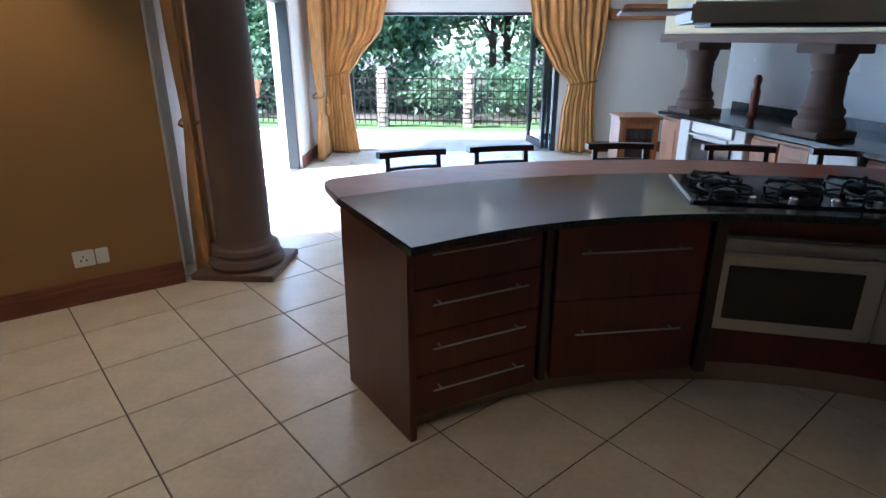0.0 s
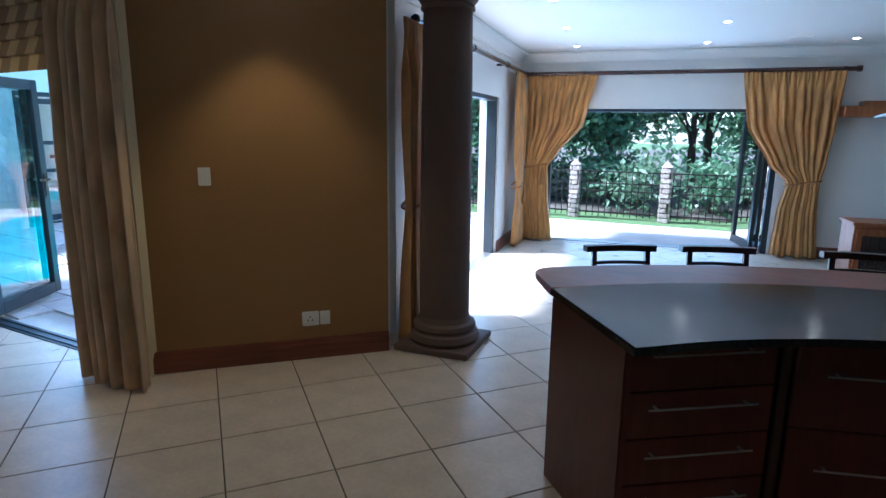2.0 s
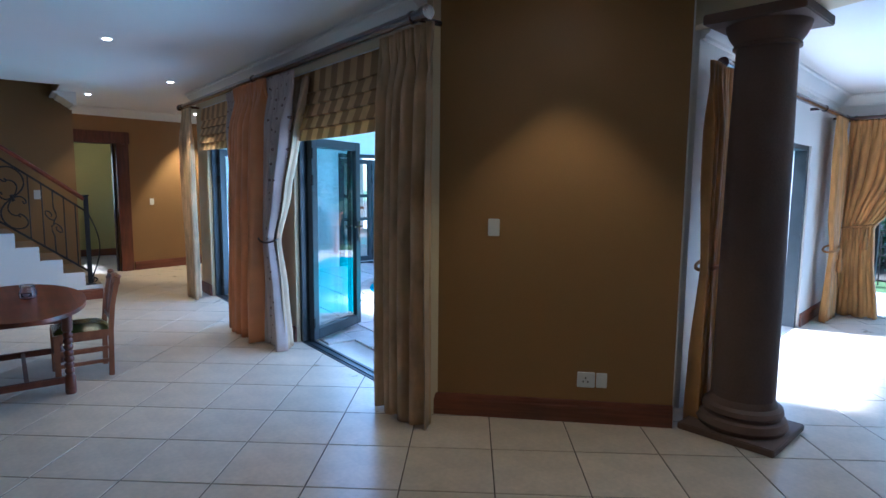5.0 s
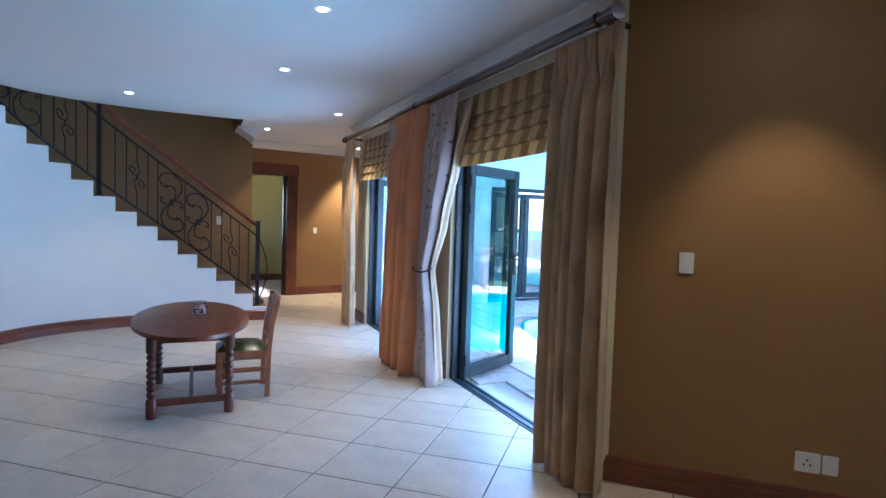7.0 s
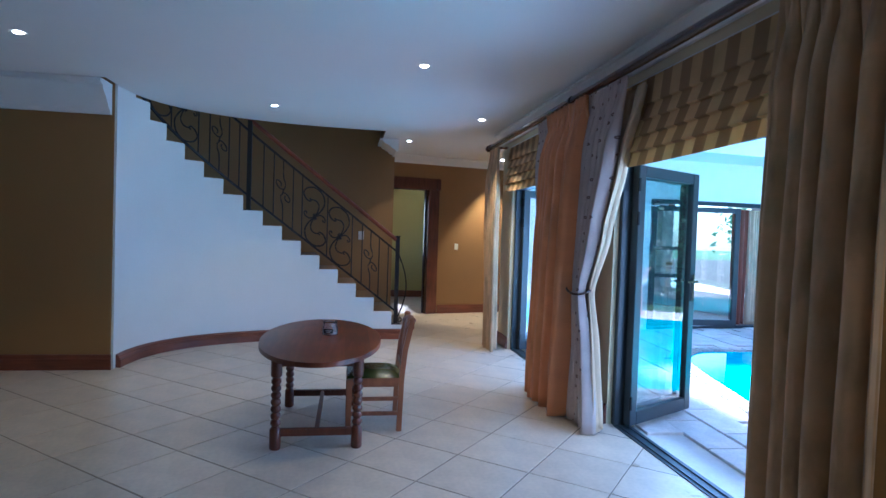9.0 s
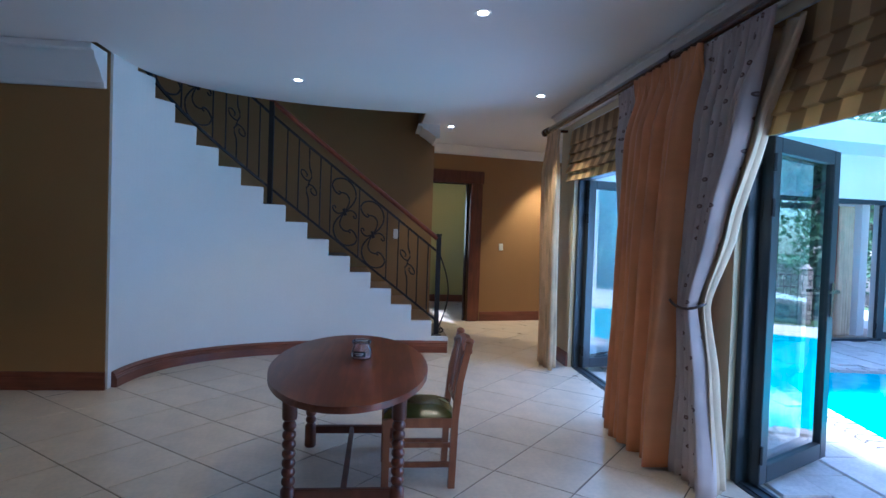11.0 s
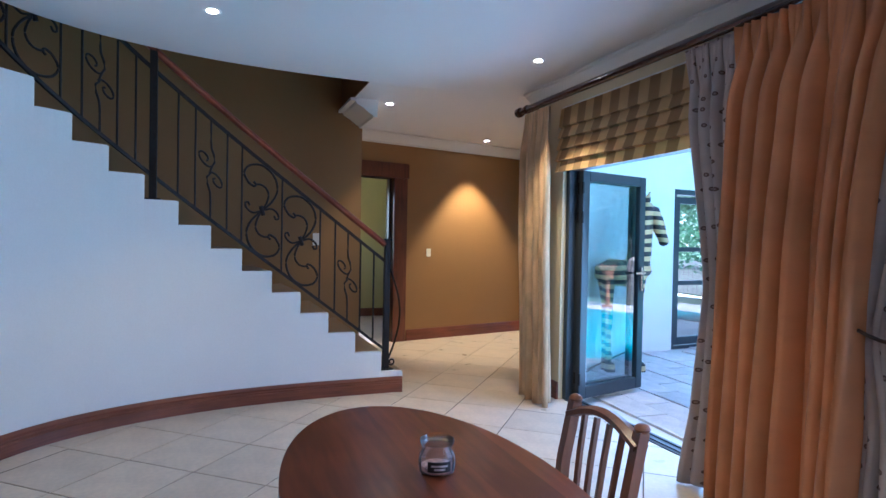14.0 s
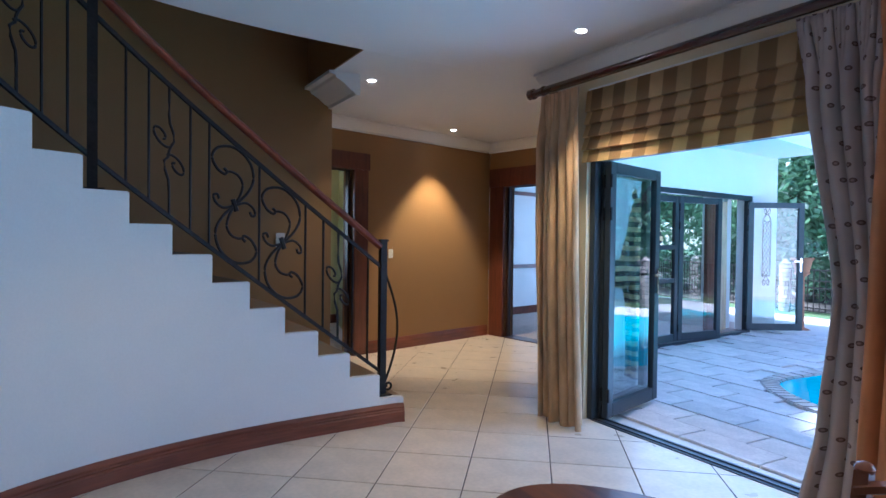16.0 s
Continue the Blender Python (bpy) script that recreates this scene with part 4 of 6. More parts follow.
for base, ln in ((S_NEW, S_POST - S_NEW), (S_POST, S_FAR - S_POST)):
    for f in (0.065, 0.13, 0.25, 0.32, 0.49, 0.66, 0.72, 0.845, 0.91):
        baluster(base + ln * f)
    for f in (0.19, 0.785):
        s_baluster(base + ln * f)
    big_scroll(base + ln * 0.405)
    big_scroll(base + ln * 0.575)
p0 = rp(S_NEW, 0)
pts = [(p0.x + 0.0, p0.y + 0.02 + 0.11 * math.sin(math.pi * k / 16), 1.12 - 0.86 * k / 16) for k in range(17)]
hook = [(p0.x, p0.y + 0.055 + 0.035 * (1 - 0.6 * k / 14) * math.cos(math.pi + 2 * math.pi * 1.1 * k / 14), 0.245 + 0.035 * (1 - 0.6 * k / 14) * math.sin(math.pi + 2 * math.pi * 1.1 * k / 14)) for k in range(15)]
part("end_scroll", tube(pts + hook, 0.009, 6, up=Vector((1, 0, 0))), IRON, rail)

# ---- oval table and chair ----
TBX, TBY, TBZ = -4.97, 0.545, 0.648
table = thing("oval_table", "oval polished mahogany gateleg table on turned legs", "table", pose(TBX, TBY, 0))
oval = [(0.84 * math.cos(2 * math.pi * k / 72), 0.425 * math.sin(2 * math.pi * k / 72)) for k in range(72)]
bm = prism(oval, TBZ - 0.03, TBZ, 0.010)
part("tabletop", bm, TABLEWOOD, table, "glossy red-brown planked top", smooth=True)
leg_prof = [(0.030, 0.0), (0.036, 0.01), (0.036, 0.13), (0.030, 0.14)]
for k in range(7):
    z = 0.15 + k * 0.045
    leg_prof += [(0.022, z), (0.031, z + 0.012), (0.033, z + 0.022), (0.031, z + 0.033)]
leg_prof += [(0.022, 0.465), (0.034, 0.475), (0.036, 0.49), (0.036, TBZ - 0.031)]
for x, y in ((0.45, -0.26), (0.45, 0.26), (-0.47, -0.26), (-0.47, 0.26)):
    part("leg", lathe(leg_prof, 20), LEGWOOD, table, smooth=True, m=pose(x, y, 0))
for x in (0.45, -0.47):
    part("stretcher", box(x - 0.016, x + 0.016, -0.23, 0.23, 0.085, 0.135, 0.005), LEGWOOD, table)
    part("apron", box(x - 0.014, x + 0.014, -0.23, 0.23, TBZ - 0.11, TBZ - 0.031, 0.004), LEGWOOD, table)
part("stretcher", box(-0.455, 0.435, -0.014, 0.014, 0.09, 0.13, 0.005), LEGWOOD, table)
for y in (-0.26, 0.26):
    part("apron", box(-0.44, 0.42, y - 0.013, y + 0.013, TBZ - 0.11, TBZ - 0.031, 0.004), LEGWOOD, table)

chair = thing("dining_chair", "wooden dining chair with green leather seat", "chair", pose(-5.0, 0.94, 0) @ Matrix.Diagonal((0.95, 1, 0.94, 1)))
for x in (-0.19, 0.19):
    bk = tube([(x, 0.17, 0.0), (x, 0.18, 0.4), (x, 0.20, 0.62), (x, 0.245, 0.84)], 0.026, 4)
    part("back_leg", bk, CHAIRWOOD, chair)
    part("leg", box(x - 0.02, x + 0.02, -0.21, -0.17, 0, 0.40, 0.005), CHAIRWOOD, chair)
    part("side_rail", box(x - 0.014, x + 0.014, -0.18, 0.17, 0.35, 0.41, 0.004), CHAIRWOOD, chair)
    part("stretcher", box(x - 0.011, x + 0.011, -0.18, 0.17, 0.12, 0.15, 0.003), CHAIRWOOD, chair)
    part("stretcher", box(x - 0.011, x + 0.011, -0.18, 0.17, 0.235, 0.262, 0.003), CHAIRWOOD, chair)
    fin = lathe([(0.0, 0), (0.022, 0.0), (0.026, 0.012), (0.020, 0.024), (0.008, 0.03)], 14)
    part("finial", fin, CHAIRWOOD, chair, smooth=True, m=pose(x, 0.247, 0.838))
for y in (-0.19, 0.17):
    part("front_rail", box(-0.18, 0.18, y - 0.013, y + 0.013, 0.35, 0.41, 0.004), CHAIRWOOD, chair)
part("stretcher", box(-0.18, 0.18, -0.2, -0.175, 0.18, 0.21, 0.003), CHAIRWOOD, chair)
seat = bmesh.new()
for j in range(13):
    for i in range(13):
        u, v = i / 6 - 1, j / 6 - 1
        seat.verts.new((u * 0.2, v * 0.195 - 0.01, 0.41 + 0.05 * (1 - u ** 4) * (1 - v ** 4)))
seat.verts.ensure_lookup_table()
for j in range(12):
    for i in range(12):
        a = j * 13 + i
        seat.faces.new([seat.verts[q] for q in (a, a + 1, a + 14, a + 13)])
ext = bmesh.ops.extrude_face_region(seat, geom=list(seat.faces))
for g in ext["geom"]:
    if isinstance(g, bmesh.types.BMVert):
        g.co.z = 0.405
part("seat", seat, GREENLEATHER, chair, "glossy olive green leather seat", smooth=True)
top = [(-0.20 + 0.4 * k / 16, 0.235 - 0.0 + 0.01 * math.sin(math.pi * k / 16), 0.79 + 0.055 * math.sin(math.pi * k / 16)) for k in range(17)]
part("top_rail", tube(top, 0.03, 6, flat=0.6), CHAIRWOOD, chair, smooth=True)
part("lower_rail", box(-0.18, 0.18, 0.18, 0.2, 0.47, 0.51, 0.004), CHAIRWOOD, chair)
for x in (-0.105, -0.035, 0.035, 0.105):
    part("slat", tube([(x * 0.9, 0.19, 0.5), (x, 0.215, 0.68), (x * 1.05, 0.238, 0.82)], 0.012, 4), CHAIRWOOD, chair)

jar = thing("glass_jar", "small clear glass clip jar with black label", "jar", pose(-5.06, 0.60, TBZ) @ Matrix.Diagonal((1.2, 1.2, 1.0, 1)))
prof = [(0.034, 0.001), (0.046, 0.006), (0.049, 0.03), (0.047, 0.055), (0.038, 0.072), (0.038, 0.082), (0.041, 0.084), (0.041, 0.09)]
part("body", lathe(prof, 28), JARGLASS, jar, smooth=True)
part("lid", lathe([(0.042, 0.091), (0.045, 0.094), (0.045, 0.102), (0.036, 0.108), (0.01, 0.110)], 28), JARGLASS, jar, smooth=True)
part("contents", lathe([(0.035, 0.004), (0.040, 0.008), (0.041, 0.022), (0.03, 0.026)], 20), mat("pinkish_sweets", (0.68, 0.46, 0.42), 0.6, var=0.4, scale=60, bump=0.4), jar, smooth=True)
lb = bmesh.new()
pa = [(0.0505 * math.cos(radians(a)), 0.0505 * math.sin(radians(a))) for a in range(-48, 29, 8)]
lo = [lb.verts.new((x, y, 0.018)) for x, y in pa]
hi = [lb.verts.new((x, y, 0.05)) for x, y in pa]
for i in range(len(pa) - 1):
    lb.faces.new((lo[i], lo[i + 1], hi[i + 1], hi[i]))
part("label", lb, SWITCHBLACK, jar, "black paper label with white writing")
for z, a0, a1 in ((0.038, -36, 12), (0.028, -28, 4)):
    wb = bmesh.new()
    pa = [(0.0515 * math.cos(radians(a)), 0.0515 * math.sin(radians(a))) for a in range(a0, a1 + 1, 8)]
    lo = [wb.verts.new((x, y, z - 0.003)) for x, y in pa]
    hi = [wb.verts.new((x, y, z + 0.003)) for x, y in pa]
    for i in range(len(pa) - 1):
        wb.faces.new((lo[i], lo[i + 1], hi[i + 1], hi[i]))
    part("writing", wb, PLASTIC, jar)
part("clip", tube([(0.046, 0.0, 0.085), (0.055, 0.0, 0.075), (0.056, 0.0, 0.06), (0.048, 0, 0.055)], 0.0016, 6), CHROME, jar)

# ---- kitchen island ----
ICX, ICY = 1.9, 0.9
A0, A1 = 135.0, 38.0
isl = thing("kitchen_island", "curved mahogany kitchen island with drawers and oven", "kitchen island", pose(ICX, ICY, 0))


def ring(r0, r1, a0, a1, z0, z1, n=40, bevel=0.0, bm=None):
    return prism(arc(0, 0, r0, a0, a1, n) + arc(0, 0, r1, a1, a0, n), z0, z1, bevel, bm)


part("carcass", ring(2.30, 2.74, A0 - 1.5, A1 + 1.5, 0.10, 0.878), REDWOOD, isl)
part("plinth", ring(2.30, 2.70, A0 - 2.5, A1 + 2.5, 0.0, 0.10), PLINTH, isl, "recessed tan plinth")


def radial(a, r0, r1, th, z0, z1):
    b = box(r0, r1, -th / 2, th / 2, z0, z1, 0.004)
    b.transform(pose(0, 0, 0, 0, 0, a))
    return b


part("end_panel", radial(A0 - 0.9, 2.21, 2.78, 0.03, 0, 0.878), REDWOOD, isl)
part("end_panel", radial(A1 + 0.9, 2.21, 2.78, 0.03, 0, 0.878), REDWOOD, isl)


def front(a0, a1, z0, z1, handles, r=2.26):
    """A flat-fronted drawer between two angles."""
    am = (a0 + a1) / 2
    w = 2 * r * math.sin(radians(abs(a1 - a0) / 2)) - 0.006
    rad = r * math.cos(radians(abs(a1 - a0) / 2))
    d = new("drawer")
    d.parent = isl
    d.matrix_local = pose(0, 0, 0, 0, 0, am) @ pose(rad, 0, 0, 0, 0, 90)
    part("drawer_front", box(-w / 2, w / 2, -0.002, 0.03, z0, z1, 0.003), REDWOOD, d)
    for z in handles:
        hb = tube([(-w * 0.36, 0.035, z), (w * 0.36, 0.035, z)], 0.0042, 8)
        hb.transform(pose(0, 0.028, 0))
        for x in (-0.3, 0.3):
            tube([(x * w, 0.065, z), (x * w, 0.028, z)], 0.005, 6, hb)
        part("handle", hb, STEEL, d, "thin brushed steel bar handle", smooth=True)


for k, (z0, z1) in enumerate(((0.105, 0.285), (0.29, 0.475), (0.48, 0.665), (0.67, 0.872))):
    front(134.0, 118.5, z0, z1, [z1 - 0.055])
for z0, z1 in ((0.105, 0.49), (0.495, 0.872)):
    front(116.5, 99.0, z0, z1, [z1 - 0.15])
for k, (z0, z1) in enumerate(((0.105, 0.49), (0.495, 0.872))):
    front(71.0, 56.0, z0, z1, [z1 - 0.15])
    front(54.5, 40.0, z0, z1, [z1 - 0.15])
part("divider", radial(117.5, 2.23, 2.4, 0.035, 0.1, 0.875), DARKWOOD, isl)
part("divider", radial(98.0, 2.2, 2.4, 0.05, 0.1, 0.875), DARKWOOD, isl)
part("divider", radial(72.0, 2.2, 2.4, 0.05, 0.1, 0.875), DARKWOOD, isl)
part("granite_top", prism(arc(0, 0, 2.07, 136.4, A1, 48) + arc(0, 0, 2.80, A1, 134.4, 48), 0.880, 0.910, 0.006), GRANITE, isl, "polished black granite worktop")
wd = arc(0, 0, 2.803, 134.4, A1, 48) + arc(0, 0, 3.17, A1, 131.6, 48) + [(r * math.cos(radians(a)), r * math.sin(radians(a))) for r, a in ((3.165, 132.3), (3.13, 132.9), (3.07, 133.3))]
part("bar_top", prism(wd, 0.878, 0.910, 0.006), TOPWOOD, isl, "polished red wooden breakfast bar")
part("back_panel", ring(2.745, 2.77, A0 - 1.5, A1 + 1.5, 0.0, 0.876), REDWOOD, isl)

oven = thing("oven", "built-in stainless steel oven with dark glass door", "oven", pose(ICX, ICY, 0) @ pose(0, 0, 0, 0, 0, 86.8) @ pose(2.225, 0, 0, 0, 0, -90))
part("body", box(-0.45, 0.45, 0.035, 0.075, 0.295, 0.745, 0.002), STEEL, oven)
part("door", box(-0.45, 0.26, -0.0, 0.034, 0.30, 0.74, 0.006), STEEL, oven)
part("window", box(-0.36, 0.18, -0.006, -0.001, 0.36, 0.62, 0.002), OVENGLASS, oven, "dark oven window")
part("door_handle", tube([(-0.42, -0.04, 0.69), (0.22, -0.04, 0.69)], 0.011, 10), STEEL, oven, smooth=True)
for x in (-0.4, 0.2):
    part("bracket", tube([(x, -0.04, 0.69), (x, 0.0, 0.69)], 0.008, 8), STEEL, oven)
part("control_panel", box(0.265, 0.45, -0.0, 0.034, 0.30, 0.74, 0.006), STEEL, oven)
for z in (0.36, 0.44, 0.52):
    part("knob", lathe([(0.022, 0), (0.022, 0.018), (0.016, 0.025)], 18), BLACKMETAL, oven, smooth=True, m=pose(0.36, -0.001, z, 90, 0, 0))
part("display", box(0.29, 0.42, -0.004, -0.0005, 0.60, 0.68, 0.001), OVENGLASS, oven)

hob = thing("gas_hob", "black gas hob with cast iron pan supports", "hob", pose(ICX, ICY, 0.910) @ pose(0, 0, 0, 0, 0, 89.5) @ pose(2.42, 0, 0, 0, 0, 90))
part("plate", box(-0.56, 0.46, -0.27, 0.24, 0.001, 0.010, 0.003), OVENGLASS, hob, "black glass hob plate")
part("steel_edge", box(0.461, 0.475, -0.27, 0.24, 0.001, 0.014, 0.003), STEEL, hob)
for x, y, r in ((0.3, 0.08, 0.05), (0.3, -0.12, 0.04), (0.0, 0.0, 0.065), (-0.3, 0.08, 0.04), (-0.3, -0.12, 0.05)):
    part("burner", lathe([(r, 0.010), (r, 0.022), (r * 0.8, 0.03), (r * 0.75, 0.036), (r * 0.3, 0.038)], 20), BLACKMETAL, hob, smooth=True, m=pose(x, y + 0.02, 0))
    gb = bmesh.new()
    for a in range(4):
        q = a * math.pi / 2 + math.pi / 4
        tube([(x + 0.03 * math.cos(q), y + 0.02 + 0.03 * math.sin(q), 0.052), (x + 0.11 * math.cos(q), y + 0.02 + 0.11 * math.sin(q), 0.052), (x + 0.125 * math.cos(q), y + 0.02 + 0.125 * math.sin(q), 0.010)], 0.007, 6, gb)
    tube([(x + 0.115 * math.cos(k * math.pi / 12), y + 0.02 + 0.115 * math.sin(k * math.pi / 12), 0.04) for k in range(25)], 0.006, 6, gb)
    part("pan_support", gb, BLACKMETAL, hob)
for k in range(5):
    part("knob", lathe([(0.018, 0.010), (0.018, 0.03), (0.013, 0.036)], 14), CHROME, hob, "chrome control knob", smooth=True, m=pose(-0.42 + 0.16 * k, 0.205, 0))


# ---- bar chairs ----
stool = thing("bar_chair", "dark wooden bar chair at the island counter", "chair", pose(0, 0, 0), "chairs at the island")
for x in (-0.15, 0.15):
    part("back_leg", tube([(x, 0.17, 0.0), (x, 0.17, 0.5), (x, 0.185, 0.74), (x, 0.215, 0.955)], 0.019, 4), DARKWOOD, stool)
    part("leg", box(x - 0.018, x + 0.018, -0.18, -0.144, 0, 0.6, 0.004), DARKWOOD, stool)
    part("side_stretcher", box(x - 0.011, x + 0.011, -0.15, 0.16, 0.2, 0.23, 0.003), DARKWOOD, stool)
part("front_stretcher", box(-0.135, 0.135, -0.173, -0.151, 0.25, 0.28, 0.003), DARKWOOD, stool)
part("seat", box(-0.19, 0.19, -0.2, 0.18, 0.6, 0.64, 0.012), DARKWOOD, stool)
top = [(-0.20 + 0.40 * k / 14, 0.215 + 0.028 * math.sin(math.pi * k / 14), 0.975) for k in range(15)]
tr = bmesh.new()
for sgn in (0,):
    tube(top, 0.034, 4, tr, flat=0.8)
part("top_rail", tr, DARKWOOD, stool)
mid = [(-0.14 + 0.28 * k / 10, 0.20 + 0.02 * math.sin(math.pi * k / 10), 0.885) for k in range(11)]
part("back_rail", tube(mid, 0.014, 4), DARKWOOD, stool)
part("back_rail", tube([(x, y - 0.012, z - 0.13) for x, y, z in mid], 0.014, 4), DARKWOOD, stool)
first = True
for a in (121.2, 112.0, 99.5, 87.8, 77.8):
    mm = pose(ICX, ICY, 0) @ pose(0, 0, 0, 0, 0, a) @ pose(3.38, 0, 0, 0, 0, -90) @ Matrix.Diagonal((1.08, 1, 0.935, 1))
    if first:
        stool.matrix_world = mm
        first = False
    else:
        copy_thing(stool, mm @ Matrix.Diagonal((1 / 1.08, 1, 1 / 0.935, 1)))

# ---- kitchen curtains ----
def far(x, y=-0.14):
    return M_KFAR @ pose(x, y, 0)


RODZ = 2.37
pa = (M_KFAR @ Vector((0.10, -0.13, RODZ)))
pb = (M_KFAR @ Vector((4.15, -0.13, RODZ)))
curtain_rod(pa, pb, 0.028, "dark wooden curtain pole above the far patio door", (0.03, 0.5, 0.97))
qa = (M_KLEFT @ Vector((0.12, -0.13, RODZ)))
qb = (M_KLEFT @ Vector((4.42, -0.13, RODZ)))
curtain_rod(qa, qb, 0.028, "dark wooden curtain pole above the sliding door", (0.03, 0.35, 0.7, 0.97))
MF = far(0)
ML = M_KLEFT @ pose(0, -0.14, 0)
curtain("gold_curtain", [(RODZ - 0.02, 0.17, 1.12, 0.8, 0.0), (1.7, 0.17, 0.98, 0.9, 0.0), (1.25, 0.17, 0.62, 0.7, 0.0), (1.10, 0.18, 0.50, 0.5, 0.02), (0.7, 0.16, 0.52, 0.8, 0.0), (0.02, 0.14, 0.60, 1.0, 0.0)], 9, GOLD, "gold silk curtain tied back beside patio door", MF, 0.045, "gold curtains", 0.1, 11)
curtain("gold_curtain", [(RODZ - 0.02, 2.92, 4.05, 0.8, 0.0), (1.7, 3.02, 4.02, 0.9, 0.0), (1.2, 3.32, 3.96, 0.7, 0.0), (0.98, 3.55, 3.92, 0.5, 0.02), (0.6, 3.48, 3.94, 0.8, 0.0), (0.02, 3.45, 4.0, 1.0, 0.0)], 10, GOLD, "gold silk curtain tied back beside patio door", MF, 0.045, "gold curtains", 0.1, 12)
curtain("gold_curtain", [(RODZ - 0.02, 3.72, 4.28, 0.8, 0.0), (1.2, 3.78, 4.2, 0.8, 0.0), (0.85, 3.85, 4.1, 0.5, 0.02), (0.02, 3.75, 4.2, 1.0, 0.0)], 6, GOLD, "gold silk curtain tied back in the corner", ML, 0.045, "gold curtains", 0.1, 13)
curtain("gold_curtain", [(RODZ - 0.02, -0.16, 0.4, 0.8, 0.0), (1.6, -0.16, 0.38, 0.8, 0.0), (1.05, -0.16, 0.2, 0.5, 0.02), (0.5, -0.18, 0.26, 0.9, 0.0), (0.02, -0.2, 0.3, 1.0, 0.0)], 6, GOLD, "gold silk curtain tied back behind the column", ML, 0.045, "gold curtains", 0.1, 14)


def tie(m, x, z, w, tassel=True):
    t = thing("curtain_tie", "gold rope tie with tassel on a curtain", "curtain tie", m)
    part("rope", tube([(x + w * math.cos(a), 0.075 * math.sin(a), z + 0.03 * math.cos(a)) for a in [2 * math.pi * k / 20 for k in range(21)]], 0.012, 8), CORD, t, smooth=True)
    if tassel:
        part("tassel", lathe([(0.008, 0.0), (0.03, 0.002), (0.026, 0.12), (0.014, 0.15), (0.02, 0.165), (0.018, 0.19), (0.006, 0.26)], 14), CORD, t, smooth=True, m=pose(x + w * 0.5, -0.085, z - 0.27))


tie(MF, 0.34, 1.10, 0.18)
tie(MF, 3.74, 0.98, 0.2, False)
tie(ML, 3.97, 0.85, 0.15)
tie(ML, 0.04, 1.05, 0.17, False)

# sliding door and far folding door
sd = thing("sliding_door", "open aluminium sliding patio door", "patio door", M_KLEFT)
part("jamb", box(3.24, 3.32, 0.02, 0.14, 0, 2.0, 0.004), ALU, sd)
part("jamb", box(0.45, 0.52, 0.02, 0.14, 0, 2.0, 0.004), ALU, sd)
part("head", box(0.52, 3.24, 0.02, 0.14, 1.95, 2.0, 0.004), ALU, sd)
part("track", box(0.52, 3.24, 0.02, 0.14, -0.01, 0.01), STEEL, sd)
fd = thing("folding_door", "dark aluminium folding door stacked open at the side", "patio door", M_KFAR)
part("jamb", box(3.38, 3.45, 0.02, 0.14, 0, 1.9, 0.004), ALU, fd)
part("jamb", box(0.45, 0.52, 0.02, 0.14, 0, 1.9, 0.004), ALU, fd)
part("head", box(0.52, 3.38, 0.02, 0.14, 1.86, 1.9, 0.004), ALU, fd)
part("track", box(0.52, 3.38, 0.02, 0.14, -0.01, 0.008), STEEL, fd)
glazed_leaf(fd, "leaf", 0.75, 1.84, m=pose(3.34, 0.10, 0, 0, 0, 96), handle=False)
glazed_leaf(fd, "leaf", 0.75, 1.84, m=pose(3.27, 0.10, 0, 0, 0, 100), handle=False)

# ---- range wall of the kitchen ----
M_R = pose(1.90, 6.35, 0, 0, 0, -67)
solid("wall_range", wall(4.2, 0.2, 2.95, []), WALLTILE, "wall behind the kitchen range", "wall", m=M_R @ pose(-0.2, 0.78, 0))


def base_unit(x0, x1, label, doors=1):
    t = thing("base_cabinet", label, "cabinet", M_R, "base cabinets")
    part("body", box(x0, x1, 0.02, 0.60, 0.1, 0.88, 0.003), OAK, t)
    part("plinth", box(x0, x1, 0.07, 0.58, 0.0, 0.1), DARKWOOD, t)
    w = (x1 - x0) / doors
    for k in range(doors):
        d = part("door", box(x0 + w * k + 0.01, x0 + w * (k + 1) - 0.01, 0.0, 0.019, 0.12, 0.86, 0.004), OAK, t)
        part("panel", box(x0 + w * k + 0.07, x0 + w * (k + 1) - 0.07, -0.006, -0.0005, 0.2, 0.78, 0.004), OAK, d)
    return t


base_unit(0.0, 0.30, "light oak base cabinet with panelled door")
pier = box(0.32, 0.46, -0.03, 0.60, 0, 0.90, 0.005)
solid("pier", pier, WHITE, "white plastered pier in the range wall", "pier", m=M_R)
rg = thing("range_cooker", "stainless steel range cooker between white piers", "cooker", M_R)
part("body", box(0.48, 1.00, 0.0, 0.60, 0.1, 0.90, 0.006), STEEL, rg)
part("rail", tube([(0.5, -0.05, 0.80), (0.98, -0.05, 0.80)], 0.012, 10), STEEL, rg, smooth=True)
part("fascia", box(0.49, 0.99, -0.03, -0.001, 0.82, 0.9, 0.004), STEEL, rg)
part("door", box(0.5, 0.98, -0.022, -0.001, 0.2, 0.76, 0.005), OVENGLASS, rg)
solid("pier", box(1.02, 1.14, -0.03, 0.60, 0, 0.90, 0.005), WHITE, "white plastered pier in the range wall", "pier", m=M_R)
base_unit(1.16, 1.72, "light oak base cabinet with two panelled doors", 2)
solid("pier", box(1.74, 2.10, -0.03, 0.60, 0, 0.90, 0.005), WHITE, "white plastered pier in the range wall", "pier", m=M_R)
base_unit(2.12, 2.9, "light oak base cabinet with two panelled doors", 2)
wt = thing("worktop", "polished dark granite kitchen worktop", "worktop", M_R)
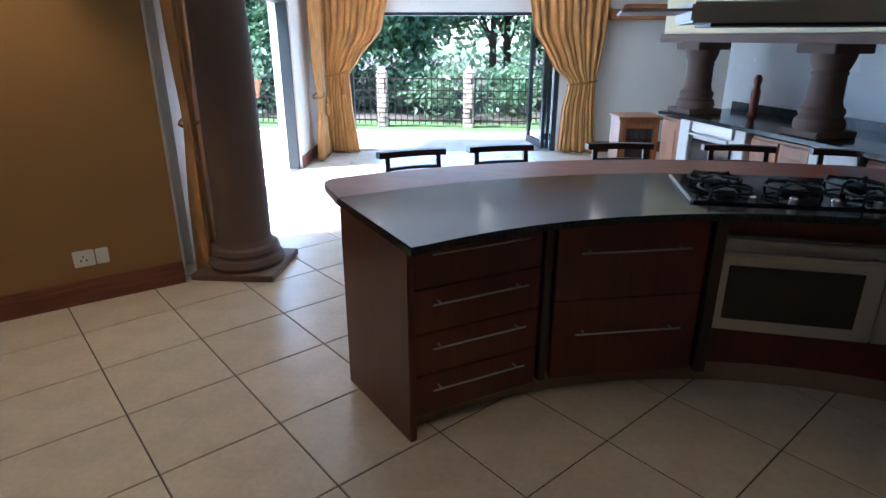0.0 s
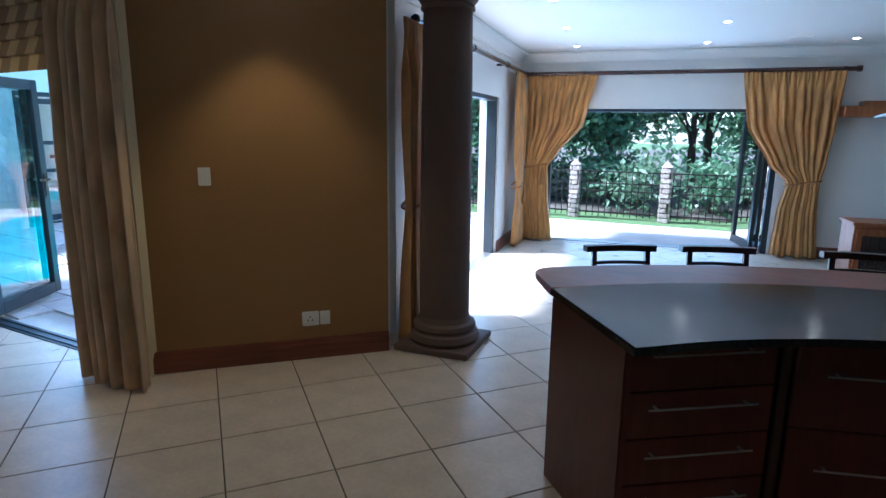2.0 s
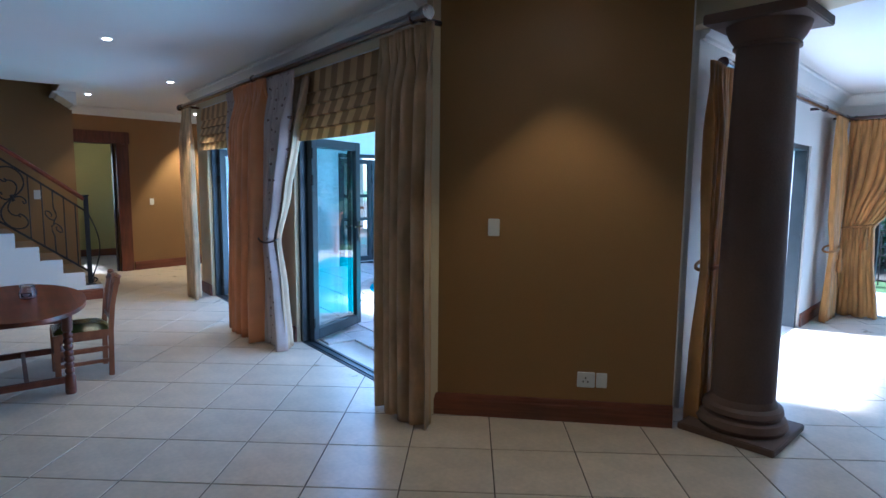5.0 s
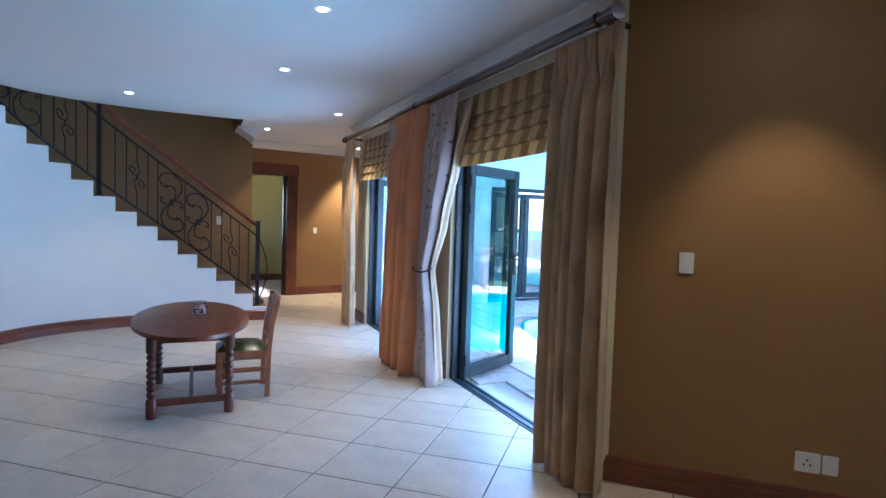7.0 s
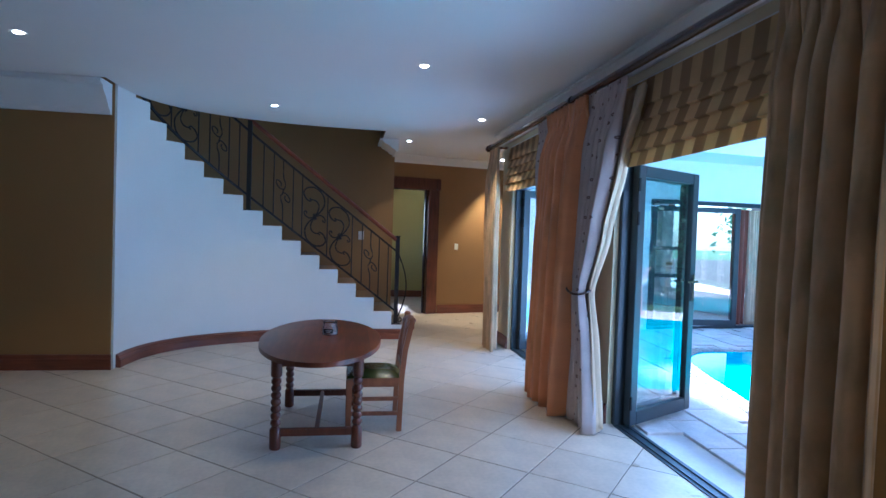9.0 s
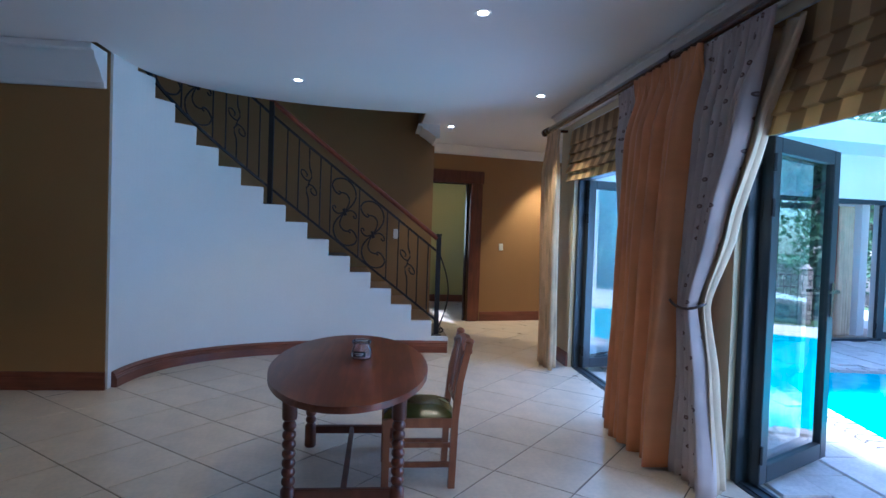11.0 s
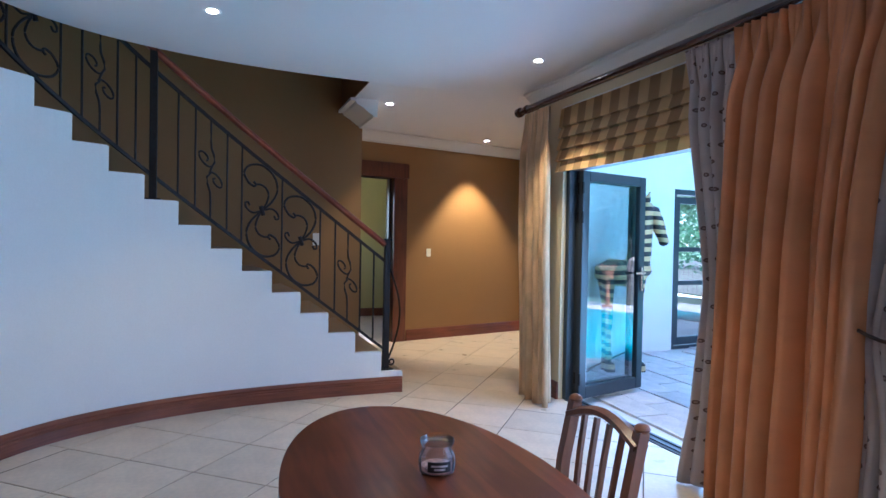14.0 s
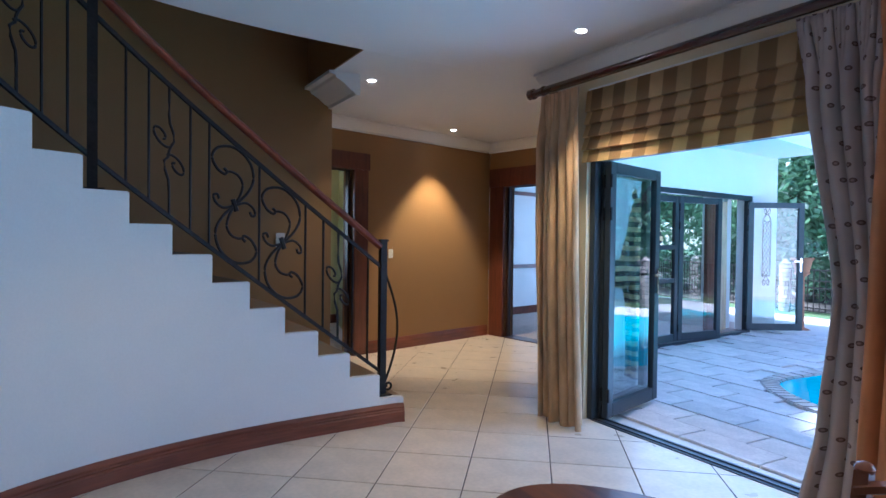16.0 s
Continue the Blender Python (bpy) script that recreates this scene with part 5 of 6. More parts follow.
part("slab", box(-0.02, 3.2, -0.04, 0.62, 0.902, 0.932, 0.005), GRANITE, wt)
part("upstand", box(-0.02, 3.2, 0.74, 0.776, 0.932, 1.0, 0.003), GRANITE, wt)
part("ledge", box(-0.02, 3.2, 0.62, 0.776, 0.86, 0.932), GRANITE, wt)
for x, lab in ((0.2, "short brown stone column standing on the worktop"), (1.56, "short brown stone column standing on the worktop")):
    c = column(M_R @ pose(x, 0.18, 0.934), 0.60, 0.112, 0.33, lab)
    c["group"] = "range columns"
solid("mantel", box(-0.05, 2.15, -0.06, 0.40, 1.60, 2.67, 0.006), CREAM, "cream plastered mantel above the range", "chimney breast", m=M_R)
solid("mantel_lintel", box(-0.07, 2.17, -0.08, 0.42, 1.536, 1.598, 0.006), STONE, "brown stone lintel under the mantel", "lintel", m=M_R)
wc = thing("wall_cabinet", "oak wall cabinet beside the range", "cabinet", M_R)
part("body", box(2.35, 3.2, 0.42, 0.775, 1.40, 2.2, 0.004), OAK, wc)
part("door", box(2.37, 3.18, 0.395, 0.418, 1.42, 2.18, 0.004), OAK, wc)
sc = thing("carved_figure", "dark carved wooden ornament on the range worktop", "ornament", M_R @ pose(0.55, 0.5, 0.934) @ Matrix.Diagonal((0.8, 0.8, 0.75, 1)))
part("carving", lathe([(0.05, 0), (0.055, 0.02), (0.035, 0.06), (0.045, 0.16), (0.05, 0.26), (0.03, 0.34), (0.04, 0.37), (0.042, 0.42), (0.02, 0.46)], 14), TOPWOOD, sc, smooth=True)

# wine cabinet and shelf box
wcab = thing("wine_cabinet", "small oak wine cabinet with lattice door", "cabinet", pose(1.80, 7.35, 0, 0, 0, KROT) @ Matrix.Diagonal((0.82, 1, 1, 1)))
part("body", box(-0.26, 0.26, -0.19, 0.19, 0.03, 0.74, 0.006), OAK, wcab)
part("top", box(-0.29, 0.29, -0.22, 0.21, 0.742, 0.775, 0.008), OAK, wcab)
# A flat dark panel paints the shaded inside behind the lattice.
part("shade_panel", box(-0.19, 0.19, -0.197, -0.191, 0.10, 0.66), HOLE_SHADE, wcab)
for x in (-0.205, 0.205):
    part("stile", box(x - 0.03, x + 0.03, -0.212, -0.192, 0.06, 0.70, 0.004), OAK, wcab)
for z in (0.08, 0.68):
    part("rail", box(-0.173, 0.173, -0.212, -0.192, z - 0.03, z + 0.03, 0.004), OAK, wcab)
for k in range(5):
    z = 0.17 + 0.09 * k
    part("slat", tube([(-0.17 + 0.34 * i / 20, -0.203, z + 0.012 * math.cos(i * math.pi / 2)) for i in range(21)], 0.008, 6), DARKWOOD, wcab)
for k in range(3):
    part("slat", box(-0.09 + 0.09 * k - 0.006, -0.09 + 0.09 * k + 0.006, -0.206, -0.199, 0.11, 0.65), DARKWOOD, wcab)
sh = thing("wall_shelf", "light oak box shelf fixed to the wall", "shelf", M_KFAR @ pose(4.5, -0.02, 1.80))
part("box", box(-0.45, 0.35, -0.22, 0.0, 0.0, 0.13, 0.008), OAK, sh)
part("lip", box(-0.25, 0.37, -0.20, 0.0, 0.132, 0.19, 0.008), OAK, sh)

# extractor hood above the island
hood = thing("extractor_hood", "brushed steel island extractor hood with glass canopy", "extractor hood", pose(1.74, 3.28, 0, 0, 0, -4))
part("canopy", box(-0.38, 0.6, -0.25, 0.25, 1.625, 1.70, 0.008), STEEL, hood)
gl = box(-0.64, -0.38, -0.26, 0.26, 1.665, 1.675, 0.002)
part("glass_wing", gl, STEEL, hood)
part("duct", box(0.0, 0.32, -0.15, 0.15, 1.702, 2.64, 0.004), STEEL, hood)
part("filter", box(-0.3, 0.5, -0.2, 0.2, 1.612, 1.624, 0.002), ALU, hood)


# ---- ceiling lamps ----
def downlight(x, y, z, power, label="recessed ceiling downlight with white rim"):
    t = thing("downlight", label, "ceiling light", pose(x, y, z), "downlights")
    part("rim", lathe([(0.034, -0.002), (0.052, -0.004), (0.055, -0.001), (0.055, 0.0)], 20), PLASTIC, t, smooth=True)
    part("bulb", lathe([(0.030, -0.0055), (0.030, -0.0025)], 16), LAMPGLOW, t)
    if power:
        d = bpy.data.lights.new("downlight", "SPOT")
        d.energy, d.spot_size, d.spot_blend, d.shadow_soft_size, d.color = power, radians(78), 0.55, 0.03, (1.0, 0.72, 0.33)
        o = new("downlight_beam", d)
        o.matrix_world = pose(x, y, z - 0.03)


LP = LAMPS
for x, y in ((-3.64, 1.27), (-5.29, 1.27), (-7.22, -0.11), (-5.25, -1.62)):
    downlight(x, y, CEIL_Z, LP)
downlight(-7.26, 2.19, CEIL_Z, LP * 2.6)
downlight(-9.12, 1.54, CEIL_Z, LP)
downlight(-10.66, 3.35, CEIL_Z, LP * 7.5)
downlight(-0.2, 0.2, CEIL_Z, LP * 0.45)
downlight(-1.6, 2.3, CEIL_Z, LP * 0.15)
downlight(-1.72, 2.98, CEIL_Z, LP * 1.0)
downlight(0.95, 1.2, CEIL_Z, LP * 0.55)
for i in range(3):
    for j in range(3):
        p = Vector((-0.92, 5.42)) + Vector((0.985, 0.17)) * (1.55 * i) + Vector((-0.19, 0.98)) * (1.42 * j)
        downlight(p.x, p.y, KITCHEN_CEIL, 0)
for x, y in ((-0.50, 5.44), (1.05, 8.45)):
    v = thing("ceiling_speaker", "round white ceiling speaker grille", "speaker", pose(x, y, KITCHEN_CEIL))
    part("grille", lathe([(0.10, -0.006), (0.115, -0.008), (0.12, 0.0)], 28), PLASTIC, v, smooth=True)

# ---- courtyard ----
PAVE_Z = -0.02
solid("patio", prism([(-9.6, 2.9), (-2.3, 2.9), (-1.3, 3.9), (-1.5, 4.6), (-2.25, 8.75), (5.5, 10.0), (8, 10.2), (8, 11.6), (-4.5, 11.0), (-12, 11.3), (-30, 15), (-30, 9.3), (-9.9, 9.2)], -0.13, PAVE_Z - 0.02), PATIO, "pale paved patio round the house", "patio")
M_W = pose(-9.38, 4.55, 0, 0, 0, 95)
wing = wall(4.55, 0.25, 3.03, [(1.0, 3.75, -0.1, 2.10)])
solid("wall_wing", wing, WHITE, "white plastered wing wall across the courtyard", "wall", m=M_W)
solid("eave", box(0, 4.5, -0.2, 0.3, 3.04, 3.2, 0.01), WHITE, "white roof eave above the courtyard", "eave", m=M_W)
solid("eave", box(-8.4, -2.4, 2.95, 3.25, 2.9, 3.05, 0.01), WHITE, "white roof eave above the patio doors", "eave")
wd_ = thing("folding_door", "dark aluminium glazed doors across the courtyard", "patio door", M_W @ pose(1.0, 0.06, 0))
part("head", box(0, 2.75, -0.05, 0.05, 2.03, 2.1, 0.004), ALU, wd_)
part("track", box(0, 2.75, -0.05, 0.05, -0.03, 0.01), ALU, wd_)
for x in (0.0, 2.69):
    part("jamb", box(x, x + 0.06, -0.05, 0.05, 0.01, 2.03, 0.004), ALU, wd_)
glazed_leaf(wd_, "leaf", 0.72, 2.0, m=pose(0.06, 0, 0), bars=(0.85, 1.3), handle=False)
glazed_leaf(wd_, "leaf", 0.85, 2.0, m=pose(0.80, 0, 0, 0, 0, -10), handle=False)
glazed_leaf(wd_, "leaf", 0.85, 2.0, m=pose(2.66, -0.03, 0, 0, 0, -98 + 60))
curtain("wing_curtain", [(2.0, 1.72, 2.05, 0.8, 0), (0.02, 1.75, 2.02, 1.0, 0)], 4, REDCURTAIN, "red-brown curtain inside the wing door", M_W @ pose(1.0, 0.2, 0), 0.03, "", 0, 21)
curtain("wing_sheer", [(2.0, 2.1, 2.35, 0.8, 0), (0.02, 2.1, 2.35, 1.0, 0)], 4, LINING, "white sheer curtain inside the wing door", M_W @ pose(1.0, 0.22, 0), 0.03, "", 0, 22)
solid("floor_wing", box(0, 4.5, 0.02, 3.2, -0.12, -0.012), CARPET, "carpet floor inside the wing", "carpet", m=M_W)

# pool
pool_line = [(-7.85, 9.6), (-7.75, 8.0), (-7.65, 6.6), (-7.72, 5.55), (-7.55, 5.15), (-7.1, 4.80), (-6.4, 4.56), (-5.6, 4.37), (-4.8, 4.15), (-4.1, 4.05), (-3.6, 4.3), (-3.4, 5.0), (-3.5, 6.2), (-3.9, 8.0), (-4.2, 9.6)]


pl = soft_line(pool_line)
solid("water", prism(pl, -0.12, PAVE_Z - 0.008), WATER, "bright turquoise swimming pool water", "water")
cope = thing("pool_coping", "rounded stone coping along the pool edge", "pool edge")
for p, q in zip(pl, pl[1:]):
    L = math.dist(p, q)
    nseg = max(1, int(L / 0.24))
    for k in range(nseg):
        c = (p[0] + (q[0] - p[0]) * (k + 0.5) / nseg, p[1] + (q[1] - p[1]) * (k + 0.5) / nseg)
        a = math.degrees(math.atan2(q[1] - p[1], q[0] - p[0]))
        part("stone", box(-L / nseg / 2 + 0.004, L / nseg / 2 - 0.004, -0.14, 0.03, -0.03, 0.018, 0.012), POOLEDGE, cope, m=pose(c[0], c[1], PAVE_Z, 0, 0, a))

# carved striped animal near the far door: one closed skin over legs, trunk, neck and head
def taper(points, radii, bm, seg=14):
    b = tube(points, 1.0, seg, up=Vector((0, 1, 0)))
    b.verts.ensure_lookup_table()
    for i, (p, r) in enumerate(zip(points, radii)):
        for k in range(seg):
            v = b.verts[i * seg + k]
            v.co = Vector(p) + (v.co - Vector(p)) * r
    merge(bm, b)


zb = bmesh.new()
for x in (0.0, -0.34):
    for y in (-0.055, 0.055):
        taper([(x + 0.03, y, 0.0), (x + 0.03, y, 0.07), (x + 0.01, y, 0.10), (x, y, 0.45), (x + 0.01, y, 0.52), (x, y, 0.75), (x - 0.01, y * 0.8, 1.02)], [0.06, 0.055, 0.035, 0.032, 0.04, 0.042, 0.085], zb)
taper([(-0.46, 0, 1.0), (-0.42, 0, 1.05), (-0.32, 0, 1.08), (-0.15, 0, 1.06), (0.0, 0, 1.10), (0.07, 0, 1.15), (0.10, 0, 1.2)], [0.03, 0.10, 0.145, 0.15, 0.15, 0.11, 0.04], zb)
taper([(-0.02, 0, 1.1), (0.02, 0, 1.3), (0.05, 0, 1.5), (0.07, 0, 1.68), (0.10, 0, 1.79), (0.14, 0, 1.82)], [0.14, 0.125, 0.105, 0.095, 0.085, 0.03], zb)
taper([(0.09, 0, 1.80), (0.15, 0, 1.74), (0.22, 0, 1.60), (0.27, 0, 1.47), (0.30, 0, 1.40), (0.31, 0, 1.38)], [0.04, 0.085, 0.075, 0.055, 0.055, 0.03], zb)
for y in (-0.05, 0.05):
    taper([(0.07, y, 1.80), (0.06, y * 1.5, 1.88), (0.08, y * 1.7, 1.95)], [0.03, 0.032, 0.006], zb, 8)
for k in range(9):
    z = 1.25 + 0.065 * k
    box(-0.085 + 0.012 * k, -0.03 + 0.012 * k, -0.012, 0.012, z, z + 0.075, 0.004, zb)
solid("animal_carving", zb, ZEBRA, "tall carved striped wooden animal beside the doors", "carving", kind="", smooth=True, m=pose(-8.55, 4.22, PAVE_Z, 0, 0, 75))


def wall_ornament(m):
    t = thing("wall_ornament", "black wrought iron lattice ornament on the wall", "wall ornament", m)
    b = bmesh.new()
    tube([(0.13 * math.cos(a), 0, 0.42 + 0.16 * math.sin(a)) if 0 <= a <= math.pi else (0, 0, 0) for a in [math.pi * k / 16 for k in range(17)]], 0.010, 6, b)
    tube([(-0.13, 0, 0.42), (-0.13, 0, -0.4)], 0.010, 6, b)
    tube([(0.13, 0, 0.42), (0.13, 0, -0.4)], 0.010, 6, b)
    tube([(-0.13, 0, -0.4), (0.13, 0, -0.4)], 0.010, 6, b)
    part("frame", b, IRON, t)
    for k in range(-5, 6):
        g = bmesh.new()
        z = k * 0.09
        tube([(-0.13, 0, z - 0.05), (0.13, 0, z + 0.21 - 0.05 if z + 0.16 < 0.5 else 0.5)], 0.006, 5, g)
        tube([(0.13, 0, z - 0.05), (-0.13, 0, z + 0.21 - 0.05 if z + 0.16 < 0.5 else 0.5)], 0.006, 5, g)
        part("lattice", g, IRON, t)
    for z, s in ((0.64, 1), (-0.52, -1)):
        g = bmesh.new()
        tube([(x, 0, z + s * zz) for x, zz in spiral(0.06, 0, 0.06, 3.1, 1.1)], 0.008, 6, g)
        tube([(-x, 0, z + s * zz) for x, zz in spiral(0.06, 0, 0.06, 3.1, 1.1)], 0.008, 6, g)
        part("scroll", g, IRON, t)
    return t


wall_ornament(M_W @ pose(4.15, -0.03, 1.25))


def pot_plant(x, y, z, r, h, label, leaf=LEAF2):
    t = thing("potted_plant", label, "potted plant", pose(x, y, z))
    part("pot", lathe([(r * 0.65, 0), (r * 0.95, h * 0.85), (r * 1.08, h * 0.86), (r * 1.08, h), (r * 0.9, h), (r * 0.85, h * 0.9)], 22), TERRACOTTA, t, smooth=True)
    rng = random.Random(int(x * 100))
    b = bmesh.new()
    for k in range(130):
        a, e = rng.uniform(0, 6.28), rng.uniform(0.1, 1.5)
        rr = r * rng.uniform(0.5, 1.9)
        c = Vector((rr * math.cos(a) * math.cos(e), rr * math.sin(a) * math.cos(e), h + rr * math.sin(e) * 1.2))
        d = Vector((rng.uniform(-1, 1), rng.uniform(-1, 1), rng.uniform(-1, 1))).normalized() * r * 0.4
        f = d.cross(Vector((rng.uniform(-1, 1), rng.uniform(-1, 1), rng.uniform(-1, 1)))).normalized() * r * 0.16
        b.faces.new([b.verts.new(c - d), b.verts.new(c + f), b.verts.new(c + d), b.verts.new(c - f)])
    part("foliage", b, leaf, t)


# ---- garden ----
bed = solid("planting_bed", box(-45, 40, 13.0, 60, -0.13, -0.10), mat("soil", (0.07, 0.06, 0.045), 0.95, var=0.3, scale=3, bump=0.5), "dark planting bed under the trees", "planting bed")


def fence_run(p, q, n):
    p, q = Vector(p), Vector(q)
    d = (q - p) / n
    u = d.normalized()
    for k in range(n + 1):
        c = p + d * k
        t = thing("fence_pillar", "rough stone garden fence pillar", "pillar", pose(c.x, c.y, -0.13, 0, 0, math.degrees(math.atan2(u.y, u.x))), "fence pillars")
        rng = random.Random(k)
        part("core", box(-0.075, 0.075, -0.075, 0.075, 0, 1.05), GROUT, t)
        part("cap", lathe([(0.10, 1.05), (0.11, 1.07), (0.06, 1.11), (0.035, 1.16)], 10), BRICK, t, smooth=True)
        for j in range(11):
            for sx, sy in ((-1, 0), (1, 0), (0, -1), (0, 1)):
                w = rng.uniform(0.05, 0.085)
                o = rng.uniform(-0.02, 0.02)
                x, y = sx * 0.085 + (o if sx == 0 else 0), sy * 0.085 + (o if sy == 0 else 0)
                part("stone", box(x - (0.02 if sx else w), x + (0.02 if sx else w), y - (0.02 if sy else w), y + (0.02 if sy else w), j * 0.095 + 0.004, j * 0.095 + 0.088, 0.01), BRICK, t)
        if k < n:
            f = thing("fence_panel", "black steel garden fence panel with grid bars", "fence", pose(c.x, c.y, -0.13, 0, 0, math.degrees(math.atan2(u.y, u.x))), "fence panels")
            L = d.length
            for z in (0.12, 0.55, 0.70, 0.93):
                part("rail", box(0.11, L - 0.11, -0.012, 0.012, z, z + 0.025), IRON, f)
            m = int((L - 0.22) / 0.12)
            for i in range(m + 1):
                x = 0.13 + i * (L - 0.26) / m
                part("bar", box(x - 0.008, x + 0.008, -0.008, 0.008, 0.05, 0.95), IRON, f)


fence_run((-4.15, 12.05, 0), (6.2, 12.85, 0), 6)
fence_run((-11.5, 12.6, 0), (-4.15, 12.05, 0), 4)
fence_run((-16.5, 14.5, 0), (-11.5, 12.6, 0), 2)


def leaf_cloud(b, rng, c, r, n, size):
    for k in range(n):
        v = Vector((rng.gauss(0, 0.5), rng.gauss(0, 0.5), rng.gauss(0, 0.42))) * r
        p = c + v
        d = Vector((rng.uniform(-1, 1), rng.uniform(-1, 1), rng.uniform(-0.8, 0.8))).normalized() * size * rng.uniform(0.6, 1.3)
        f = d.cross(Vector((rng.uniform(-1, 1), rng.uniform(-1, 1), rng.uniform(-1, 1)))).normalized() * size * 0.45
        b.append((p - d, p + f, p + d, p - f))


def quads(name, qs, material, parent):
    me = bpy.data.meshes.new(name)
    vs = [tuple(v) for q in qs for v in q]
    me.from_pydata(vs, [], [(4 * i, 4 * i + 1, 4 * i + 2, 4 * i + 3) for i in range(len(qs))])
    me.materials.append(material)
    o = new(name, me)
    o.parent = parent
    return o


def tree(seed, h, spread, leaf, label):
    rng = random.Random(seed)
    t = thing("tree", label, "tree", None, "garden trees")
    tb_ = tube([(0, 0, 0), (0.05, 0.02, h * 0.15), (0.1 * rng.uniform(-1, 1), 0.1, h * 0.3), (0.2 * rng.uniform(-1, 1), 0.1, h * 0.5)], 0.13, 8)
    for v in tb_.verts:
        k = 1.25 - 0.75 * v.co.z / (h * 0.5)
        v.co.x *= k
        v.co.y *= k
    part("trunk", tb_, BARK, t, smooth=True)
    qs = []
    for k in range(9):
        a = rng.uniform(0, 6.28)
        z0 = h * rng.uniform(0.2, 0.45)
        e = Vector((math.cos(a) * spread * rng.uniform(0.4, 1), math.sin(a) * spread * rng.uniform(0.4, 1), h * rng.uniform(0.4, 0.95)))
        st = Vector((0.03, 0.05, z0))
        midp = (st + e) / 2 + Vector((0, 0, 0.2))
        part("limb", tube([st, midp, e], 0.035, 6), BARK, t)
        for j in range(4):
            leaf_cloud(qs, rng, e + Vector((rng.gauss(0, 0.5), rng.gauss(0, 0.5), rng.gauss(0, 0.5))) * spread * 0.35, spread * 0.32, 170, 0.11)
    quads("crown", qs, leaf, t)
    return t


base = [tree(1, 5.5, 2.2, LEAF, "leafy green garden tree behind the fence"), tree(2, 6.5, 2.6, LEAF2, "tall pale green garden tree behind the fence"), tree(3, 4.5, 2.0, LEAF, "spreading green garden tree behind the fence")]
rng = random.Random(5)
spots = []
for k in range(30):
    spots.append((-16 + k * 0.98 + rng.uniform(-0.4, 0.4), 14.6 + rng.uniform(0, 6.5)))
spots += [(-10.8, 14.2), (-4.9, 14.3), (-13.2, 16.5), (-18, 15), (-20, 18)]
for k, (x, y) in enumerate(spots):
    mm = pose(x, y, -0.13, 0, 0, rng.uniform(0, 360))
    if k < 3:
        base[k].matrix_world = mm
    else:
        copy_thing(base[k % 3], mm)


def shrub(seed, r, leaf):
    rg_ = random.Random(seed)
    t = thing("shrub", "dense green shrub behind the fence", "shrub", None, "garden shrubs")
    qs = []
    for k in range(8):
        leaf_cloud(qs, rg_, Vector((rg_.gauss(0, 0.5) * r, rg_.gauss(0, 0.35) * r, r * rg_.uniform(0.25, 0.9))), r * 0.5, 110, 0.09)
    quads("leaves", qs, leaf, t)
    part("stem", tube([(0, 0, 0), (0.02, 0, r * 0.4), (0.05, 0.03, r * 0.8)], 0.03, 6), BARK, t)
    return t


sb = [shrub(7, 1.0, LEAF), shrub(8, 1.2, LEAF2)]
for k in range(26):
    mm = pose(-17 + k * 1.05 + rng.uniform(-0.3, 0.3), 13.6 + rng.uniform(0, 1.2) + (1.6 if k < 6 else 0), -0.13, 0, 0, rng.uniform(0, 360))
    if k < 2:
        sb[k].matrix_world = mm
    else:
        copy_thing(sb[k % 2], mm)
# far woods close the view behind the garden
qs = []
for k in range(84):
    leaf_cloud(qs, rng, Vector((-34 + k * 0.75, 24 + rng.uniform(0, 6), rng.uniform(0.6, 7.0))), 3.0, 260, 0.25)
w_ = quads("far_woods", qs, LEAF, None)
tagged(w_, "dense far green woods behind the garden", "trees", "", "stuff")
pot_plant(-4.3, 10.4, 0.62, 0.17, 0.26, "green plant in a terracotta pot on a stand")
solid("plant_stand", lathe([(0.14, -0.04), (0.05, 0.0), (0.04, 0.55), (0.12, 0.60), (0.12, 0.62)], 14), TERRACOTTA, "terracotta plant stand on the patio", "plant stand", kind="", smooth=True, m=pose(-4.3, 10.4, 0))
pot_plant(-9.55, 9.45, 0.9, 0.16, 0.24, "green plant in a terracotta pot on a stand")
solid("plant_stand", lathe([(0.14, -0.04), (0.05, 0.0), (0.04, 0.82), (0.12, 0.88), (0.12, 0.9)], 14), TERRACOTTA, "terracotta plant stand on the patio", "plant stand", kind="", smooth=True, m=pose(-9.55, 9.45, 0))

# ---- courtyard slabs ----
pave = thing("courtyard_paving", "grey slate paving slabs in the courtyard", "paving", kind="structure")
slab_mesh = [finish("slab", box(-0.30, 0.30, -0.145, 0.145, -0.03, 0.0, 0.004), SLATE) for k in range(1)][0]
slabs = []
for j in range(-2, 26):
    for i in range(-3, 14):
        x = -9.6 + i * 0.61 + (0.3 if j % 2 else 0.0) + j * 0.03
        y = 3.05 + j * 0.298 - i * 0.03
        c = Vector((x, y))
        if y < 3.12 or y > 9.2 or x < -9.2 - (y - 4.5) * 0.09 or x > -2.9:
            continue
        if x < -8.3 and y < 4.4 and x + 8.3 < -(y - 2.95) * 0.7 - 0.1:
            continue
        ins = False
        for k in range(len(pl)):
            a, b = pl[k], pl[(k + 1) % len(pl)]
            if (a[1] > y) != (b[1] > y) and x < (b[0] - a[0]) * (y - a[1]) / (b[1] - a[1]) + a[0]:
                ins = not ins
        near = min(math.dist(p, (x, y)) for p in pl)
        if ins and near > 0.12 or near < 0.2:
            continue
        slabs.append((x, y))
for x, y in slabs[:300]:
    o = new("slab", slab_mesh)
    o.parent = pave
    o.matrix_local = pose(x, y, PAVE_Z, 0, 0, -3)

